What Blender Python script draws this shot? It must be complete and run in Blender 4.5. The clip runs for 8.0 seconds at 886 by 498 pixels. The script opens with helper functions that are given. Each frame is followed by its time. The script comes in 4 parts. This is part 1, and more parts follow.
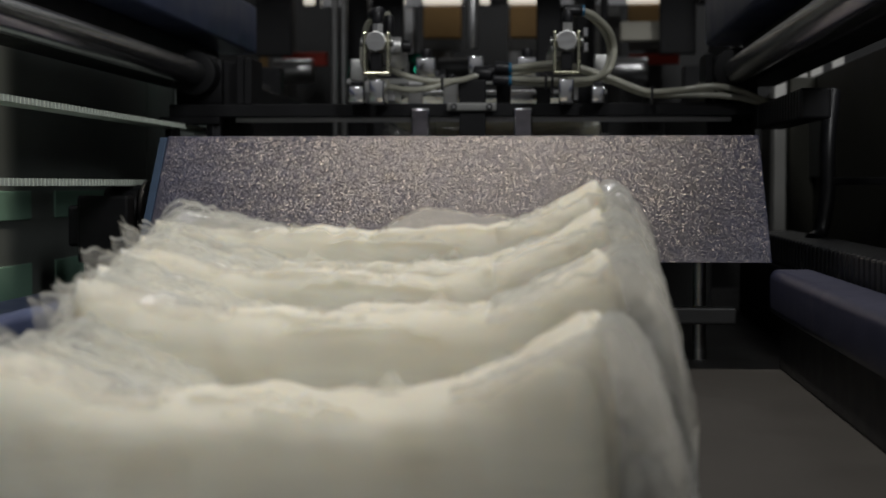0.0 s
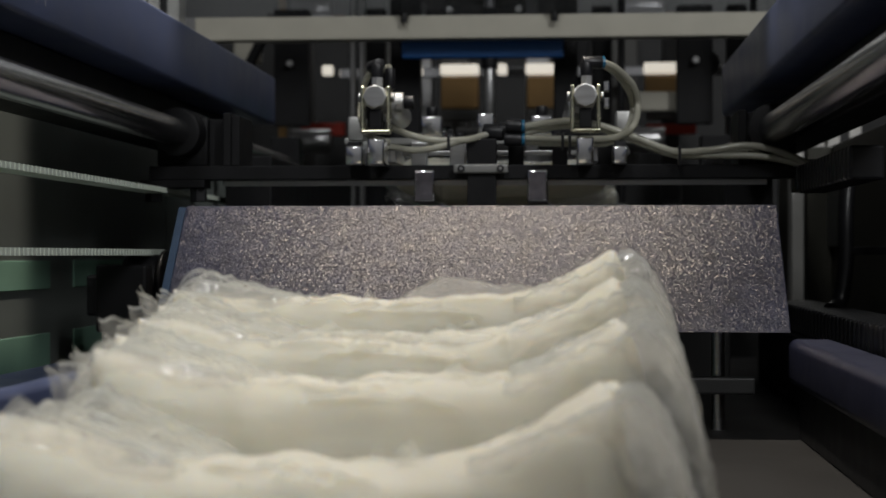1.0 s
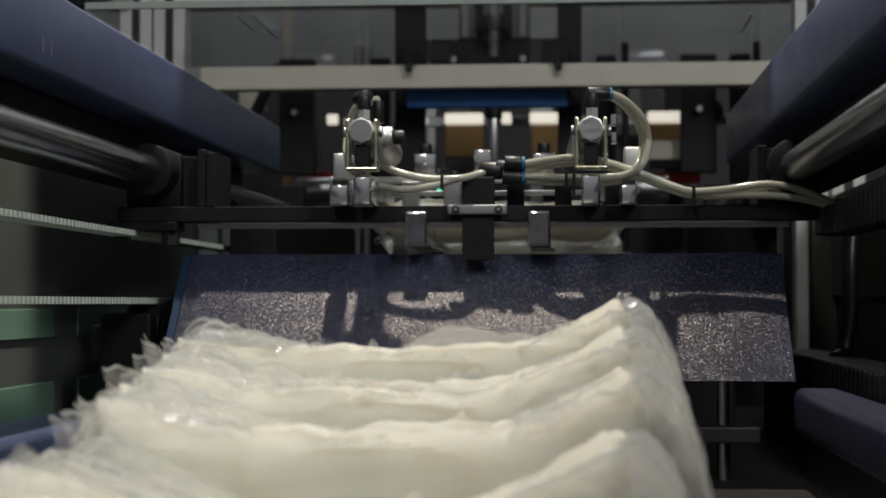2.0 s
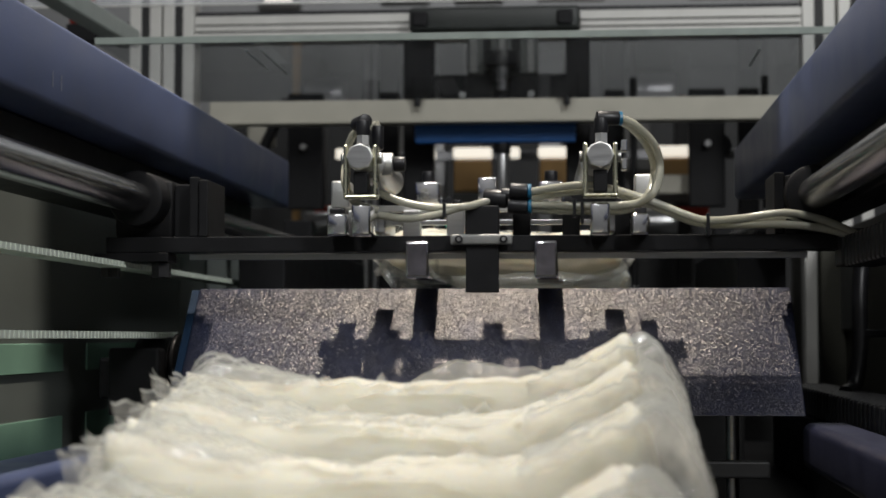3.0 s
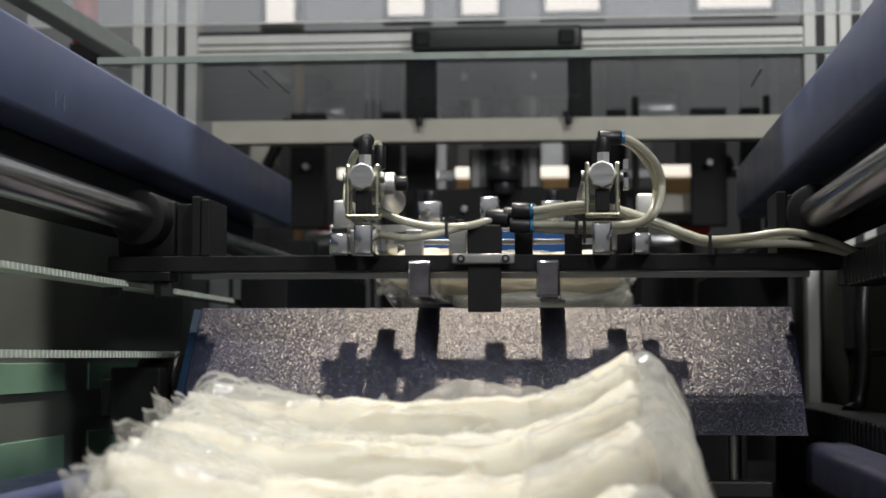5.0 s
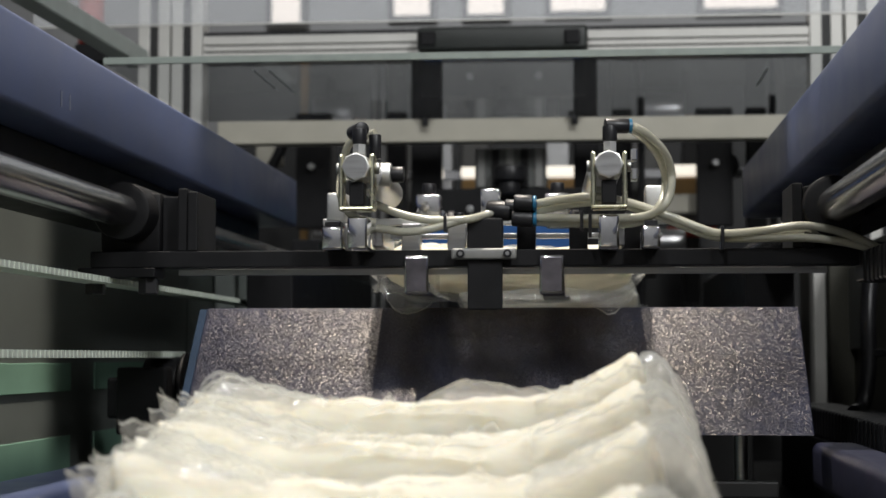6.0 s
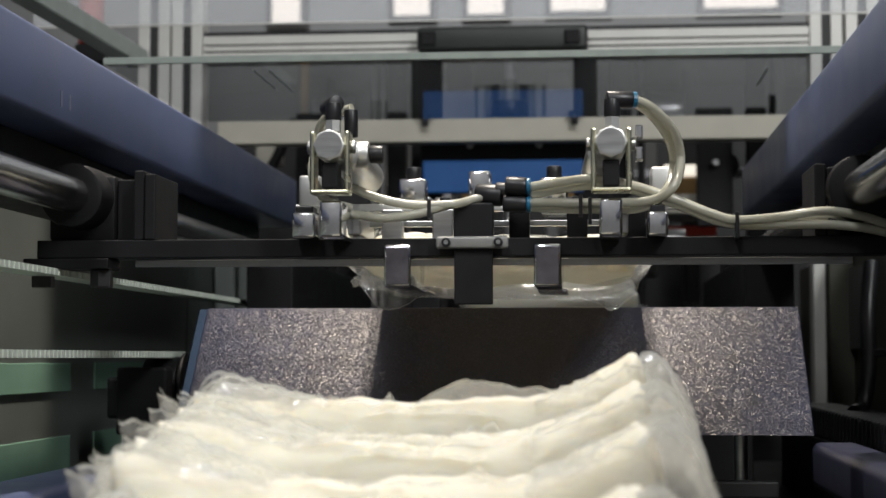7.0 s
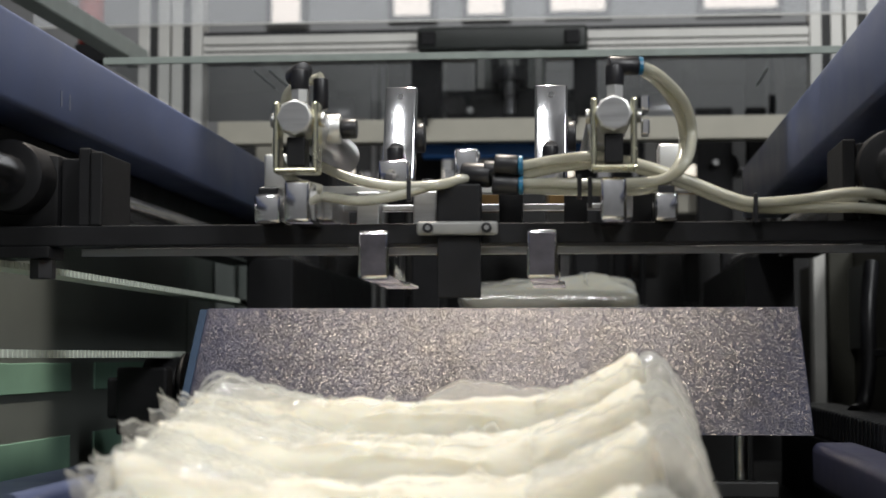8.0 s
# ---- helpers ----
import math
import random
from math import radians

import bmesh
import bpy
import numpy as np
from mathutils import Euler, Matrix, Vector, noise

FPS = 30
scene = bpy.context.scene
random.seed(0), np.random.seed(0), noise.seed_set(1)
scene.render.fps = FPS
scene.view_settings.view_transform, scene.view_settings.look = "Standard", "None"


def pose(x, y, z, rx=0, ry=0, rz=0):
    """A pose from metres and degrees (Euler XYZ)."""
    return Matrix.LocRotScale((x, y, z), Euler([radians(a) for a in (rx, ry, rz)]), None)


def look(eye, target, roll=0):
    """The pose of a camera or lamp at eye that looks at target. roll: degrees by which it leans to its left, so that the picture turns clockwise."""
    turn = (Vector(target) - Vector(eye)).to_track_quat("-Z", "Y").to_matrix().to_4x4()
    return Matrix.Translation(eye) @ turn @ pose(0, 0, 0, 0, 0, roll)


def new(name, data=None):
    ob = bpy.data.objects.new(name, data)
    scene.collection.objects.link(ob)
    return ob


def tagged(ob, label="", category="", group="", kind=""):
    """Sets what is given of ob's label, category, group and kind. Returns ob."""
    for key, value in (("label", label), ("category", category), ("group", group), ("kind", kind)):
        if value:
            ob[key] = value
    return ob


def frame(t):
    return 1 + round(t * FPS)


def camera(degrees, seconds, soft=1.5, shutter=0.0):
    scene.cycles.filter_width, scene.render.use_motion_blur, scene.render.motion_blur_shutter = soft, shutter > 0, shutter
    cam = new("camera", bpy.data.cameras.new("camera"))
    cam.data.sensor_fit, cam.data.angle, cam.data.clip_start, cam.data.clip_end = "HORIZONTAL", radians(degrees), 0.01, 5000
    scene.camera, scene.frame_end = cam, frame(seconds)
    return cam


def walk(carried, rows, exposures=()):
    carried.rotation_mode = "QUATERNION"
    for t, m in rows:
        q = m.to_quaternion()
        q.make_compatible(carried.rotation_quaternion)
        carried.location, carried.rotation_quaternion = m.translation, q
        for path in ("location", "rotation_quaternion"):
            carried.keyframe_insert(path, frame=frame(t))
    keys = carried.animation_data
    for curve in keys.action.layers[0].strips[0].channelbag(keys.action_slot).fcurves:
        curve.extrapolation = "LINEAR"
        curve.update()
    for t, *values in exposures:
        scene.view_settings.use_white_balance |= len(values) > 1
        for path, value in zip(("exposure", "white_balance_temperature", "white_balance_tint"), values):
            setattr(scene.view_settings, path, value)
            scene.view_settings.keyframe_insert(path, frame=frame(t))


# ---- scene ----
cam = camera(30.0, 8.0)
EYE = 1.2
cam.data.dof.use_dof = True
cam.data.dof.focus_distance = 1.30
cam.data.dof.aperture_fstop = 10.0
walk(cam, [(t, pose(0, 0, EYE, 90 + p, 0, y)) for t, p, y in (
    (0.0, -2.22, 3.77), (0.5, -0.93, 4.10), (1.0, 0.19, 4.38), (1.5, 1.09, 4.42), (3.0, 3.06, 4.83),
    (3.5, 3.42, 4.85), (4.0, 3.67, 4.85), (4.5, 3.73, 4.85), (4.8, 3.73, 4.86), (5.7, 3.73, 5.10),
    (6.0, 3.73, 5.10), (8.0, 3.73, 5.10))],
     exposures=((0.0, -1.00), (0.5, -1.00), (1.0, -0.95), (1.7, -0.84), (2.8, -0.55), (4.0, -0.36), (8.0, -0.22)))

# ---- light ----
world = bpy.data.worlds.new("world")
scene.world = world
world.use_nodes = True
world.node_tree.nodes["Background"].inputs[0].default_value = (0.75, 0.82, 1.0, 1)
world.node_tree.nodes["Background"].inputs[1].default_value = 0.10


def area_lamp(name, at, to, sx, sy, watts, colour=(1, 1, 1)):
    data = bpy.data.lights.new(name, "AREA")
    data.shape, data.size, data.size_y, data.energy, data.color = "RECTANGLE", sx, sy, watts, colour
    ob = new(name, data)
    ob.matrix_world = look(at, to)
    return ob


spot = bpy.data.lights.new("machine_spot", "SPOT")
spot.energy, spot.color, spot.spot_size, spot.spot_blend, spot.shadow_soft_size = 265, (1, 0.905, 0.79), radians(59), 0.11, 0.024
new("machine_spot", spot).matrix_world = look((-0.15, 1.675, 3.0), (-0.12, 0.578, 1.1))
# Unseen fill lamps; the second lifts the left panel, the last two the wall.
for at, to, watts in (((-0.60, -1.25, 3.7), (-0.60, -1.25, 1.0), 62), ((1.45, -1.05, 3.3), (-0.30, 1.40, 1.0), 74),
                      ((-0.6, 4.4, 3.6), (-0.6, 6.0, 2.0), 21), ((0.9, 4.4, 3.6), (0.7, 6.0, 2.0), 21)):
    area_lamp("hall_fill", at, to, 0.3, 1.4, watts, (0.98, 0.99, 1.0))


# ---- materials ----
def mat(name, base, rough=0.5, metal=0.0, vary=0.12, scale=30.0, bump=0.0, bump_scale=400.0, stretch=(1, 1, 1),
        spec=0.5, coat=0.0, trans=0.0, alpha=1.0, subsurf=0.0, rough_vary=0.1, ior=1.45, bump_far=0.002):
    m = bpy.data.materials.new(name)
    m.use_nodes = True
    nt = m.node_tree
    b = nt.nodes["Principled BSDF"]
    co = nt.nodes.new("ShaderNodeTexCoord")
    mp = nt.nodes.new("ShaderNodeMapping")
    mp.inputs["Scale"].default_value = stretch
    nt.links.new(co.outputs["Object"], mp.inputs[0])
    n1 = nt.nodes.new("ShaderNodeTexNoise")
    n1.inputs["Scale"].default_value, n1.inputs["Detail"].default_value = scale, 6
    nt.links.new(mp.outputs[0], n1.inputs[0])
    ramp = nt.nodes.new("ShaderNodeMapRange")
    ramp.inputs[1].default_value, ramp.inputs[2].default_value = 0.25, 0.75
    ramp.inputs[3].default_value, ramp.inputs[4].default_value = 1 - vary, 1 + vary
    nt.links.new(n1.outputs[0], ramp.inputs[0])
    mul = nt.nodes.new("ShaderNodeMix")
    mul.data_type, mul.blend_type = "RGBA", "MULTIPLY"
    mul.inputs[0].default_value = 1
    mul.inputs[6].default_value = (*base, 1)
    nt.links.new(ramp.outputs[0], mul.inputs[7])
    nt.links.new(mul.outputs[2], b.inputs["Base Color"])
    rr = nt.nodes.new("ShaderNodeMapRange")
    rr.inputs[3].default_value, rr.inputs[4].default_value = max(0.02, rough - rough_vary), min(1, rough + rough_vary)
    nt.links.new(n1.outputs[0], rr.inputs[0])
    nt.links.new(rr.outputs[0], b.inputs["Roughness"])
    b.inputs["Metallic"].default_value = metal
    b.inputs["IOR"].default_value = ior
    b.inputs["Specular IOR Level"].default_value = spec
    b.inputs["Coat Weight"].default_value = coat
    b.inputs["Transmission Weight"].default_value = trans
    b.inputs["Alpha"].default_value = alpha
    if subsurf:
        b.inputs["Subsurface Weight"].default_value = subsurf
        b.inputs["Subsurface Radius"].default_value = (0.060, 0.052, 0.040)
        b.inputs["Subsurface Scale"].default_value = 0.5
    if bump:
        n2 = nt.nodes.new("ShaderNodeTexNoise")
        n2.inputs["Scale"].default_value, n2.inputs["Detail"].default_value = bump_scale, 3
        nt.links.new(mp.outputs[0], n2.inputs[0])
        bp = nt.nodes.new("ShaderNodeBump")
        bp.inputs["Strength"].default_value, bp.inputs["Distance"].default_value = bump, bump_far
        nt.links.new(n2.outputs[0], bp.inputs["Height"])
        nt.links.new(bp.outputs[0], b.inputs["Normal"])
    return m


def glow(name, colour, strength):
    m = bpy.data.materials.new(name)
    m.use_nodes = True
    b = m.node_tree.nodes["Principled BSDF"]
    b.inputs["Base Color"].default_value = (*colour, 1)
    b.inputs["Emission Color"].default_value = (*colour, 1)
    b.inputs["Emission Strength"].default_value = strength
    return m


NAVY = mat("navy_paint", (0.068, 0.088, 0.172), 0.38, 0, 0.16, 14, 0.14, 900, spec=0.5, rough_vary=0.16)
HAMMER = mat("hammered_navy_paint", (0.009, 0.0145, 0.042), 0.42, 0.0, 0.3, 60, 0.0, 640, spec=0.68, ior=1.6, rough_vary=0.06)
ht = HAMMER.node_tree
h_bsdf = ht.nodes["Principled BSDF"]
h_bsdf.inputs["Specular Tint"].default_value = (1.0, 0.91, 0.80, 1)
h_co, h_vo, h_su, h_ge, h_ad, h_nm = [ht.nodes.new(k) for k in ("ShaderNodeTexCoord", "ShaderNodeTexVoronoi", "ShaderNodeVectorMath", "ShaderNodeNewGeometry", "ShaderNodeVectorMath", "ShaderNodeVectorMath")]
h_vo.inputs["Scale"].default_value = 1400
h_su.operation, h_ad.operation, h_nm.operation = "SUBTRACT", "MULTIPLY_ADD", "NORMALIZE"
h_su.inputs[1].default_value = (0.5, 0.5, 0.5)
h_ad.inputs[1].default_value = (0.66, 0.66, 0.66)
ht.links.new(h_co.outputs["Object"], h_vo.inputs["Vector"])
ht.links.new(h_vo.outputs["Color"], h_su.inputs[0])
ht.links.new(h_su.outputs[0], h_ad.inputs[0])
ht.links.new(h_ge.outputs["Normal"], h_ad.inputs[2])
ht.links.new(h_ad.outputs[0], h_nm.inputs[0])
ht.links.new(h_nm.outputs[0], h_bsdf.inputs["Normal"])
# Darker copy of the navy: the cheek's weaker light is in the colour.
CHEEK = mat("darkened_navy_paint", (0.014, 0.032, 0.065), 0.5, 0, 0.15, 30, 0.08, 700, spec=0.12)
SCUFF = mat("bare_scuffed_metal", (0.17, 0.19, 0.26), 0.4, 0.4, 0.3, 300)
BLACK = mat("black_anodised", (0.010, 0.010, 0.011), 0.52, 0.0, 0.25, 40, 0.05, 900, spec=0.24)
RUBBER = mat("black_plastic", (0.014, 0.014, 0.016), 0.38, 0, 0.2, 60)
CHROME = mat("polished_chrome", (0.82, 0.82, 0.84), 0.12, 1.0, 0.06, 60, rough_vary=0.06)
STEEL = mat("brushed_steel", (0.5, 0.5, 0.5), 0.32, 1.0, 0.12, 30, 0.05, 300, stretch=(1, 1, 20))
ALU = mat("anodised_aluminium", (0.62, 0.62, 0.60), 0.38, 0.75, 0.06, 25)
CREAM = mat("cream_profile", (0.46, 0.44, 0.37), 0.45, 0.2, 0.06, 20)
ZINC = mat("yellow_zinc", (0.72, 0.70, 0.52), 0.25, 1.0, 0.12, 60)
ROD = mat("hardened_steel_rod", (0.46, 0.46, 0.47), 0.22, 1.0, 0.30, 20, stretch=(9, 0.25, 9))
TUBE = mat("air_hose", (0.60, 0.59, 0.49), 0.22, 0, 0.08, 40, trans=0.45, spec=0.6)
BLUE_RING = mat("blue_release_ring", (0.015, 0.12, 0.22), 0.35)
GREY = mat("grey_side_panel", (0.28, 0.31, 0.29), 0.36, 0.4, 0.15, 8, 0.03, 200)
GREEN = mat("pale_green_reflection", (0.27, 0.47, 0.36), 0.5, 0, 0.12, 15)
BELT = mat("white_timing_belt", (0.70, 0.76, 0.67), 0.5, 0, 0.1, 60)
TABLE = mat("dark_conveyor", (0.013, 0.0125, 0.012), 0.6, 0, 0.25, 10, 0.1, 500, spec=0.36)
DARK = mat("dark_machinery", (0.03, 0.03, 0.03), 0.5, 0.2, 0.3, 12)
FLUFF = mat("nonwoven_white", (0.73, 0.708, 0.605), 0.8, 0, 0.07, 60, 0.40, 420, stretch=(0.30, 1.2, 2.6), subsurf=0.85)
wt = FLUFF.node_tree
w_tl, w_mix = wt.nodes.new("ShaderNodeBsdfTranslucent"), wt.nodes.new("ShaderNodeMixShader")
w_tl.inputs[0].default_value, w_mix.inputs[0].default_value = (0.90, 0.88, 0.79, 1), 0.30
wt.links.new(wt.nodes["Principled BSDF"].outputs[0], w_mix.inputs[1])
wt.links.new(w_tl.outputs[0], w_mix.inputs[2])
wt.links.new(w_mix.outputs[0], wt.nodes["Material Output"].inputs[0])
FILM = bpy.data.materials.new("clear_film")
FILM.use_nodes = True
ft = FILM.node_tree
ft.nodes.remove(ft.nodes["Principled BSDF"])
f_tr, f_tl, f_gl, f_mix, f_mix2 = [ft.nodes.new(k) for k in ("ShaderNodeBsdfTransparent", "ShaderNodeBsdfTranslucent", "ShaderNodeBsdfGlossy", "ShaderNodeMixShader", "ShaderNodeMixShader")]
f_co, f_no, f_bu = ft.nodes.new("ShaderNodeTexCoord"), ft.nodes.new("ShaderNodeTexNoise"), ft.nodes.new("ShaderNodeBump")
f_no.inputs["Scale"].default_value, f_no.inputs["Detail"].default_value = 110, 4
f_bu.inputs["Strength"].default_value, f_bu.inputs["Distance"].default_value = 0.7, 0.003
f_tl.inputs[0].default_value = (0.93, 0.95, 0.92, 1)
f_gl.inputs[0].default_value, f_gl.inputs[1].default_value = (1, 1, 1, 1), 0.12
f_mix.inputs[0].default_value, f_mix2.inputs[0].default_value = 0.60, 0.31
ft.links.new(f_co.outputs["Object"], f_no.inputs[0])
ft.links.new(f_no.outputs[0], f_bu.inputs["Height"])
ft.links.new(f_bu.outputs[0], f_gl.inputs["Normal"])
ft.links.new(f_tl.outputs[0], f_mix.inputs[1])
ft.links.new(f_gl.outputs[0], f_mix.inputs[2])
ft.links.new(f_tr.outputs[0], f_mix2.inputs[1])
ft.links.new(f_mix.outputs[0], f_mix2.inputs[2])
ft.links.new(f_mix2.outputs[0], ft.nodes["Material Output"].inputs[0])
RIM = mat("sealed_film_rim", (0.80, 0.80, 0.76), 0.22, 0, 0.1, 200, 0.3, 400, alpha=0.62, spec=0.8)
COVER = bpy.data.materials.new("clear_cover")
COVER.use_nodes = True
kt = COVER.node_tree
kt.nodes.remove(kt.nodes["Principled BSDF"])
k_fr, k_gl, k_tr, k_df, k_haze, k_mix, k_co, k_no, k_rr = [kt.nodes.new(k) for k in ("ShaderNodeFresnel", "ShaderNodeBsdfGlossy", "ShaderNodeBsdfTransparent", "ShaderNodeBsdfDiffuse", "ShaderNodeMixShader", "ShaderNodeMixShader", "ShaderNodeTexCoord", "ShaderNodeTexNoise", "ShaderNodeMapRange")]
k_no.inputs["Scale"].default_value, k_no.inputs["Detail"].default_value = 7, 5
k_rr.inputs[3].default_value, k_rr.inputs[4].default_value = 0.07, 0.22
k_fr.inputs[0].default_value = 1.45
k_gl.inputs[0].default_value, k_gl.inputs[1].default_value = (0.95, 0.96, 1.0, 1), 0.030
k_tr.inputs[0].default_value = (0.93, 0.95, 0.95, 1)
k_df.inputs[0].default_value = (0.62, 0.63, 0.64, 1)
kt.links.new(k_co.outputs["Object"], k_no.inputs[0])
kt.links.new(k_no.outputs[0], k_rr.inputs[0])
kt.links.new(k_rr.outputs[0], k_haze.inputs[0])
kt.links.new(k_tr.outputs[0], k_haze.inputs[1])
kt.links.new(k_df.outputs[0], k_haze.inputs[2])
kt.links.new(k_fr.outputs[0], k_mix.inputs[0])
kt.links.new(k_haze.outputs[0], k_mix.inputs[1])
kt.links.new(k_gl.outputs[0], k_mix.inputs[2])
kt.links.new(k_mix.outputs[0], kt.nodes["Material Output"].inputs[0])
CLEAR = bpy.data.materials.new("clear_acrylic_back")
CLEAR.use_nodes = True
CLEAR.node_tree.nodes.remove(CLEAR.node_tree.nodes["Principled BSDF"])
c_tr = CLEAR.node_tree.nodes.new("ShaderNodeBsdfTransparent")
c_tr.inputs[0].default_value = (0.95, 0.96, 0.96, 1)
CLEAR.node_tree.links.new(c_tr.outputs[0], CLEAR.node_tree.nodes["Material Output"].inputs[0])
HAZE = mat("scuffed_acrylic", (0.80, 0.82, 0.84), 0.12, 0, 0.10, 6, alpha=0.28)
FRAME = mat("satin_aluminium_profile", (0.66, 0.65, 0.61), 0.40, 0.25, 0.05, 25)
STRAP = mat("grey_coated_metal", (0.24, 0.24, 0.23), 0.4, 0.2, 0.1, 60)
# Darker navy for the right rail, with its shade put into the colour.
SHADED_NAVY = mat("shaded_navy_paint", (0.017, 0.019, 0.040), 0.38, 0, 0.2, 20, 0.05, 600, spec=0.28)
DARK_MIRROR = mat("darkened_mirror_steel", (0.30, 0.28, 0.31), 0.22, 1.0, 0.25, 90)
HALL = mat("hall_wall", (0.30, 0.30, 0.30), 0.7, 0, 0.1, 2)
BLUEP = mat("blue_pusher_paint", (0.015, 0.10, 0.32), 0.4, 0, 0.08, 20)
AMBER = mat("amber_box", (0.30, 0.17, 0.05), 0.5, 0, 0.15, 20)
RED = mat("red_guard", (0.48, 0.04, 0.02), 0.5, 0, 0.1, 20)
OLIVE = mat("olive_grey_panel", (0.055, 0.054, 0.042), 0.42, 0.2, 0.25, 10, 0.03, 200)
DIM = mat("dim_grey_metal", (0.11, 0.115, 0.11), 0.45, 0.2, 0.15, 12)
HANDLE = mat("dark_green_grey_plastic", (0.030, 0.034, 0.031), 0.45, 0, 0.15, 40)
EDGE = mat("acrylic_edge", (0.30, 0.34, 0.31), 0.35, 0, 0.15, 40)
# White taken down to dark grey, the dim rear put into the colour.
DIM_WHITE = mat("dimmed_white_casing", (0.075, 0.073, 0.068), 0.5, 0, 0.08, 20)


# ---- shapes ----
def part(name, bm, material, parent=None, label="", smooth=None):
    me = bpy.data.meshes.new(name)
    bmesh.ops.recalc_face_normals(bm, faces=bm.faces)
    bm.to_mesh(me)
    bm.free()
    me.materials.append(material)
    if material is FILM:
        me.materials.append(RIM)
    if smooth is not None:
        for p in me.polygons:
            p.use_smooth = True
        me.set_sharp_from_angle(angle=radians(smooth))
    ob = new(name, me)
    if parent is not None:
        ob.parent = parent
    if label:
        ob["label"] = label
    return ob


def box(x0, x1, y0, y1, z0, z1, bevel=0.0015, seg=2, bm=None):
    b = bmesh.new()
    bmesh.ops.create_cube(b, size=1)
    for v in b.verts:
        v.co = ((x0 + x1) / 2 + v.co.x * (x1 - x0), (y0 + y1) / 2 + v.co.y * (y1 - y0), (z0 + z1) / 2 + v.co.z * (z1 - z0))
    if bevel:
        bmesh.ops.bevel(b, geom=list(b.edges), offset=bevel, segments=seg, profile=0.5, affect="EDGES")
    return join(bm, b)


def join(bm, b):
    if bm is None:
        return b
    tmp = bpy.data.meshes.new("tmp")
    b.to_mesh(tmp)
    b.free()
    bm.from_mesh(tmp)
    bpy.data.meshes.remove(tmp)
    return bm


def rod(a, b_, r, n=20, bevel=0.0, r2=None, bm=None):
    a, b_ = Vector(a), Vector(b_)
    b = bmesh.new()
    bmesh.ops.create_cone(b, cap_ends=True, segments=n, radius1=r, radius2=r if r2 is None else r2, depth=(b_ - a).length)
    if bevel:
        rim = [e for e in b.edges if abs(e.verts[0].co.z - e.verts[1].co.z) < 1e-6]
        bmesh.ops.bevel(b, geom=rim, offset=bevel, segments=2, profile=0.5, affect="EDGES")
    q = (b_ - a).to_track_quat("Z", "Y").to_matrix().to_4x4()
    b.transform(Matrix.Translation((a + b_) / 2) @ q)
    return join(bm, b)


def spline(points, n=10):
    pts = [Vector(p) for p in points]
    pts = [pts[0] * 2 - pts[1]] + pts + [pts[-1] * 2 - pts[-2]]
    out = []
    for i in range(1, len(pts) - 2):
        p0, p1, p2, p3 = pts[i - 1:i + 3]
        for k in range(n):
            t = k / n
            out.append(0.5 * (2 * p1 + (p2 - p0) * t + (2 * p0 - 5 * p1 + 4 * p2 - p3) * t * t + (3 * p1 - p0 - 3 * p2 + p3) * t ** 3))
    out.append(pts[-2])
    return out


def hose(points, r, n=10, sides=10):
    path = spline(points, n)
    b = bmesh.new()
    rings = []
    for i, p in enumerate(path):
        d = (path[min(i + 1, len(path) - 1)] - path[max(i - 1, 0)]).normalized()
        side = d.cross(Vector((0, 1, 0.01))).normalized()
        up = side.cross(d)
        rings.append([b.verts.new(p + r * (math.cos(a) * side + math.sin(a) * up)) for a in [2 * math.pi * k / sides for k in range(sides)]])
    for r0, r1 in zip(rings, rings[1:]):
        for k in range(sides):
            b.faces.new((r0[k], r0[(k + 1) % sides], r1[(k + 1) % sides], r1[k]))
    b.faces.new(rings[0])
    b.faces.new(rings[-1])
    return b


def thing(name, at=(0, 0, 0), label="", category="", group="", kind=""):
    ob = new(name)
    ob.location = at
    ob.empty_display_size = 0.02
    return tagged(ob, label, category, group, kind)


def solo(name, bm, material, label, category, group="", kind="", smooth=None):
    return tagged(part(name, bm, material, None, "", smooth), label, category, group, kind)


# ---- hall ----
solo("floor", box(-3, 3, -2, 6, -0.1, 0, 0), HALL, "grey concrete factory floor", "floor", kind="structure")
solo("ceiling", box(-3, 3, -2, 6, 4.0, 4.1, 0), HALL, "grey factory hall ceiling", "ceiling", kind="structure")
solo("wall_north", box(-3, 3, 6.0, 6.1, 0, 4, 0), HALL, "grey factory hall wall", "wall", kind="structure")
solo("wall_south", box(-3, 3, -2.1, -2.0, 0, 4, 0), HALL, "grey factory hall wall", "wall", kind="structure")
solo("wall_west", box(-3.1, -3, -2, 6, 0, 4, 0), HALL, "grey factory hall wall", "wall", kind="structure")
solo("wall_east", box(3, 3.1, -2, 6, 0, 4, 0), HALL, "grey factory hall wall", "wall", kind="structure")

# ---- machine bed ----
bed = thing("machine_bed", (0, 0, 0), "dark flat machine bed under the stacked pads", "machine bed", kind="structure")
part("bed_plate", box(-0.62, 0.42, 0.2, 2.6, 1.0, 1.04, 0.003), TABLE, bed)
part("bed_base", box(-0.60, 0.40, 0.3, 2.5, 0.001, 1.0, 0.004), DARK, bed)

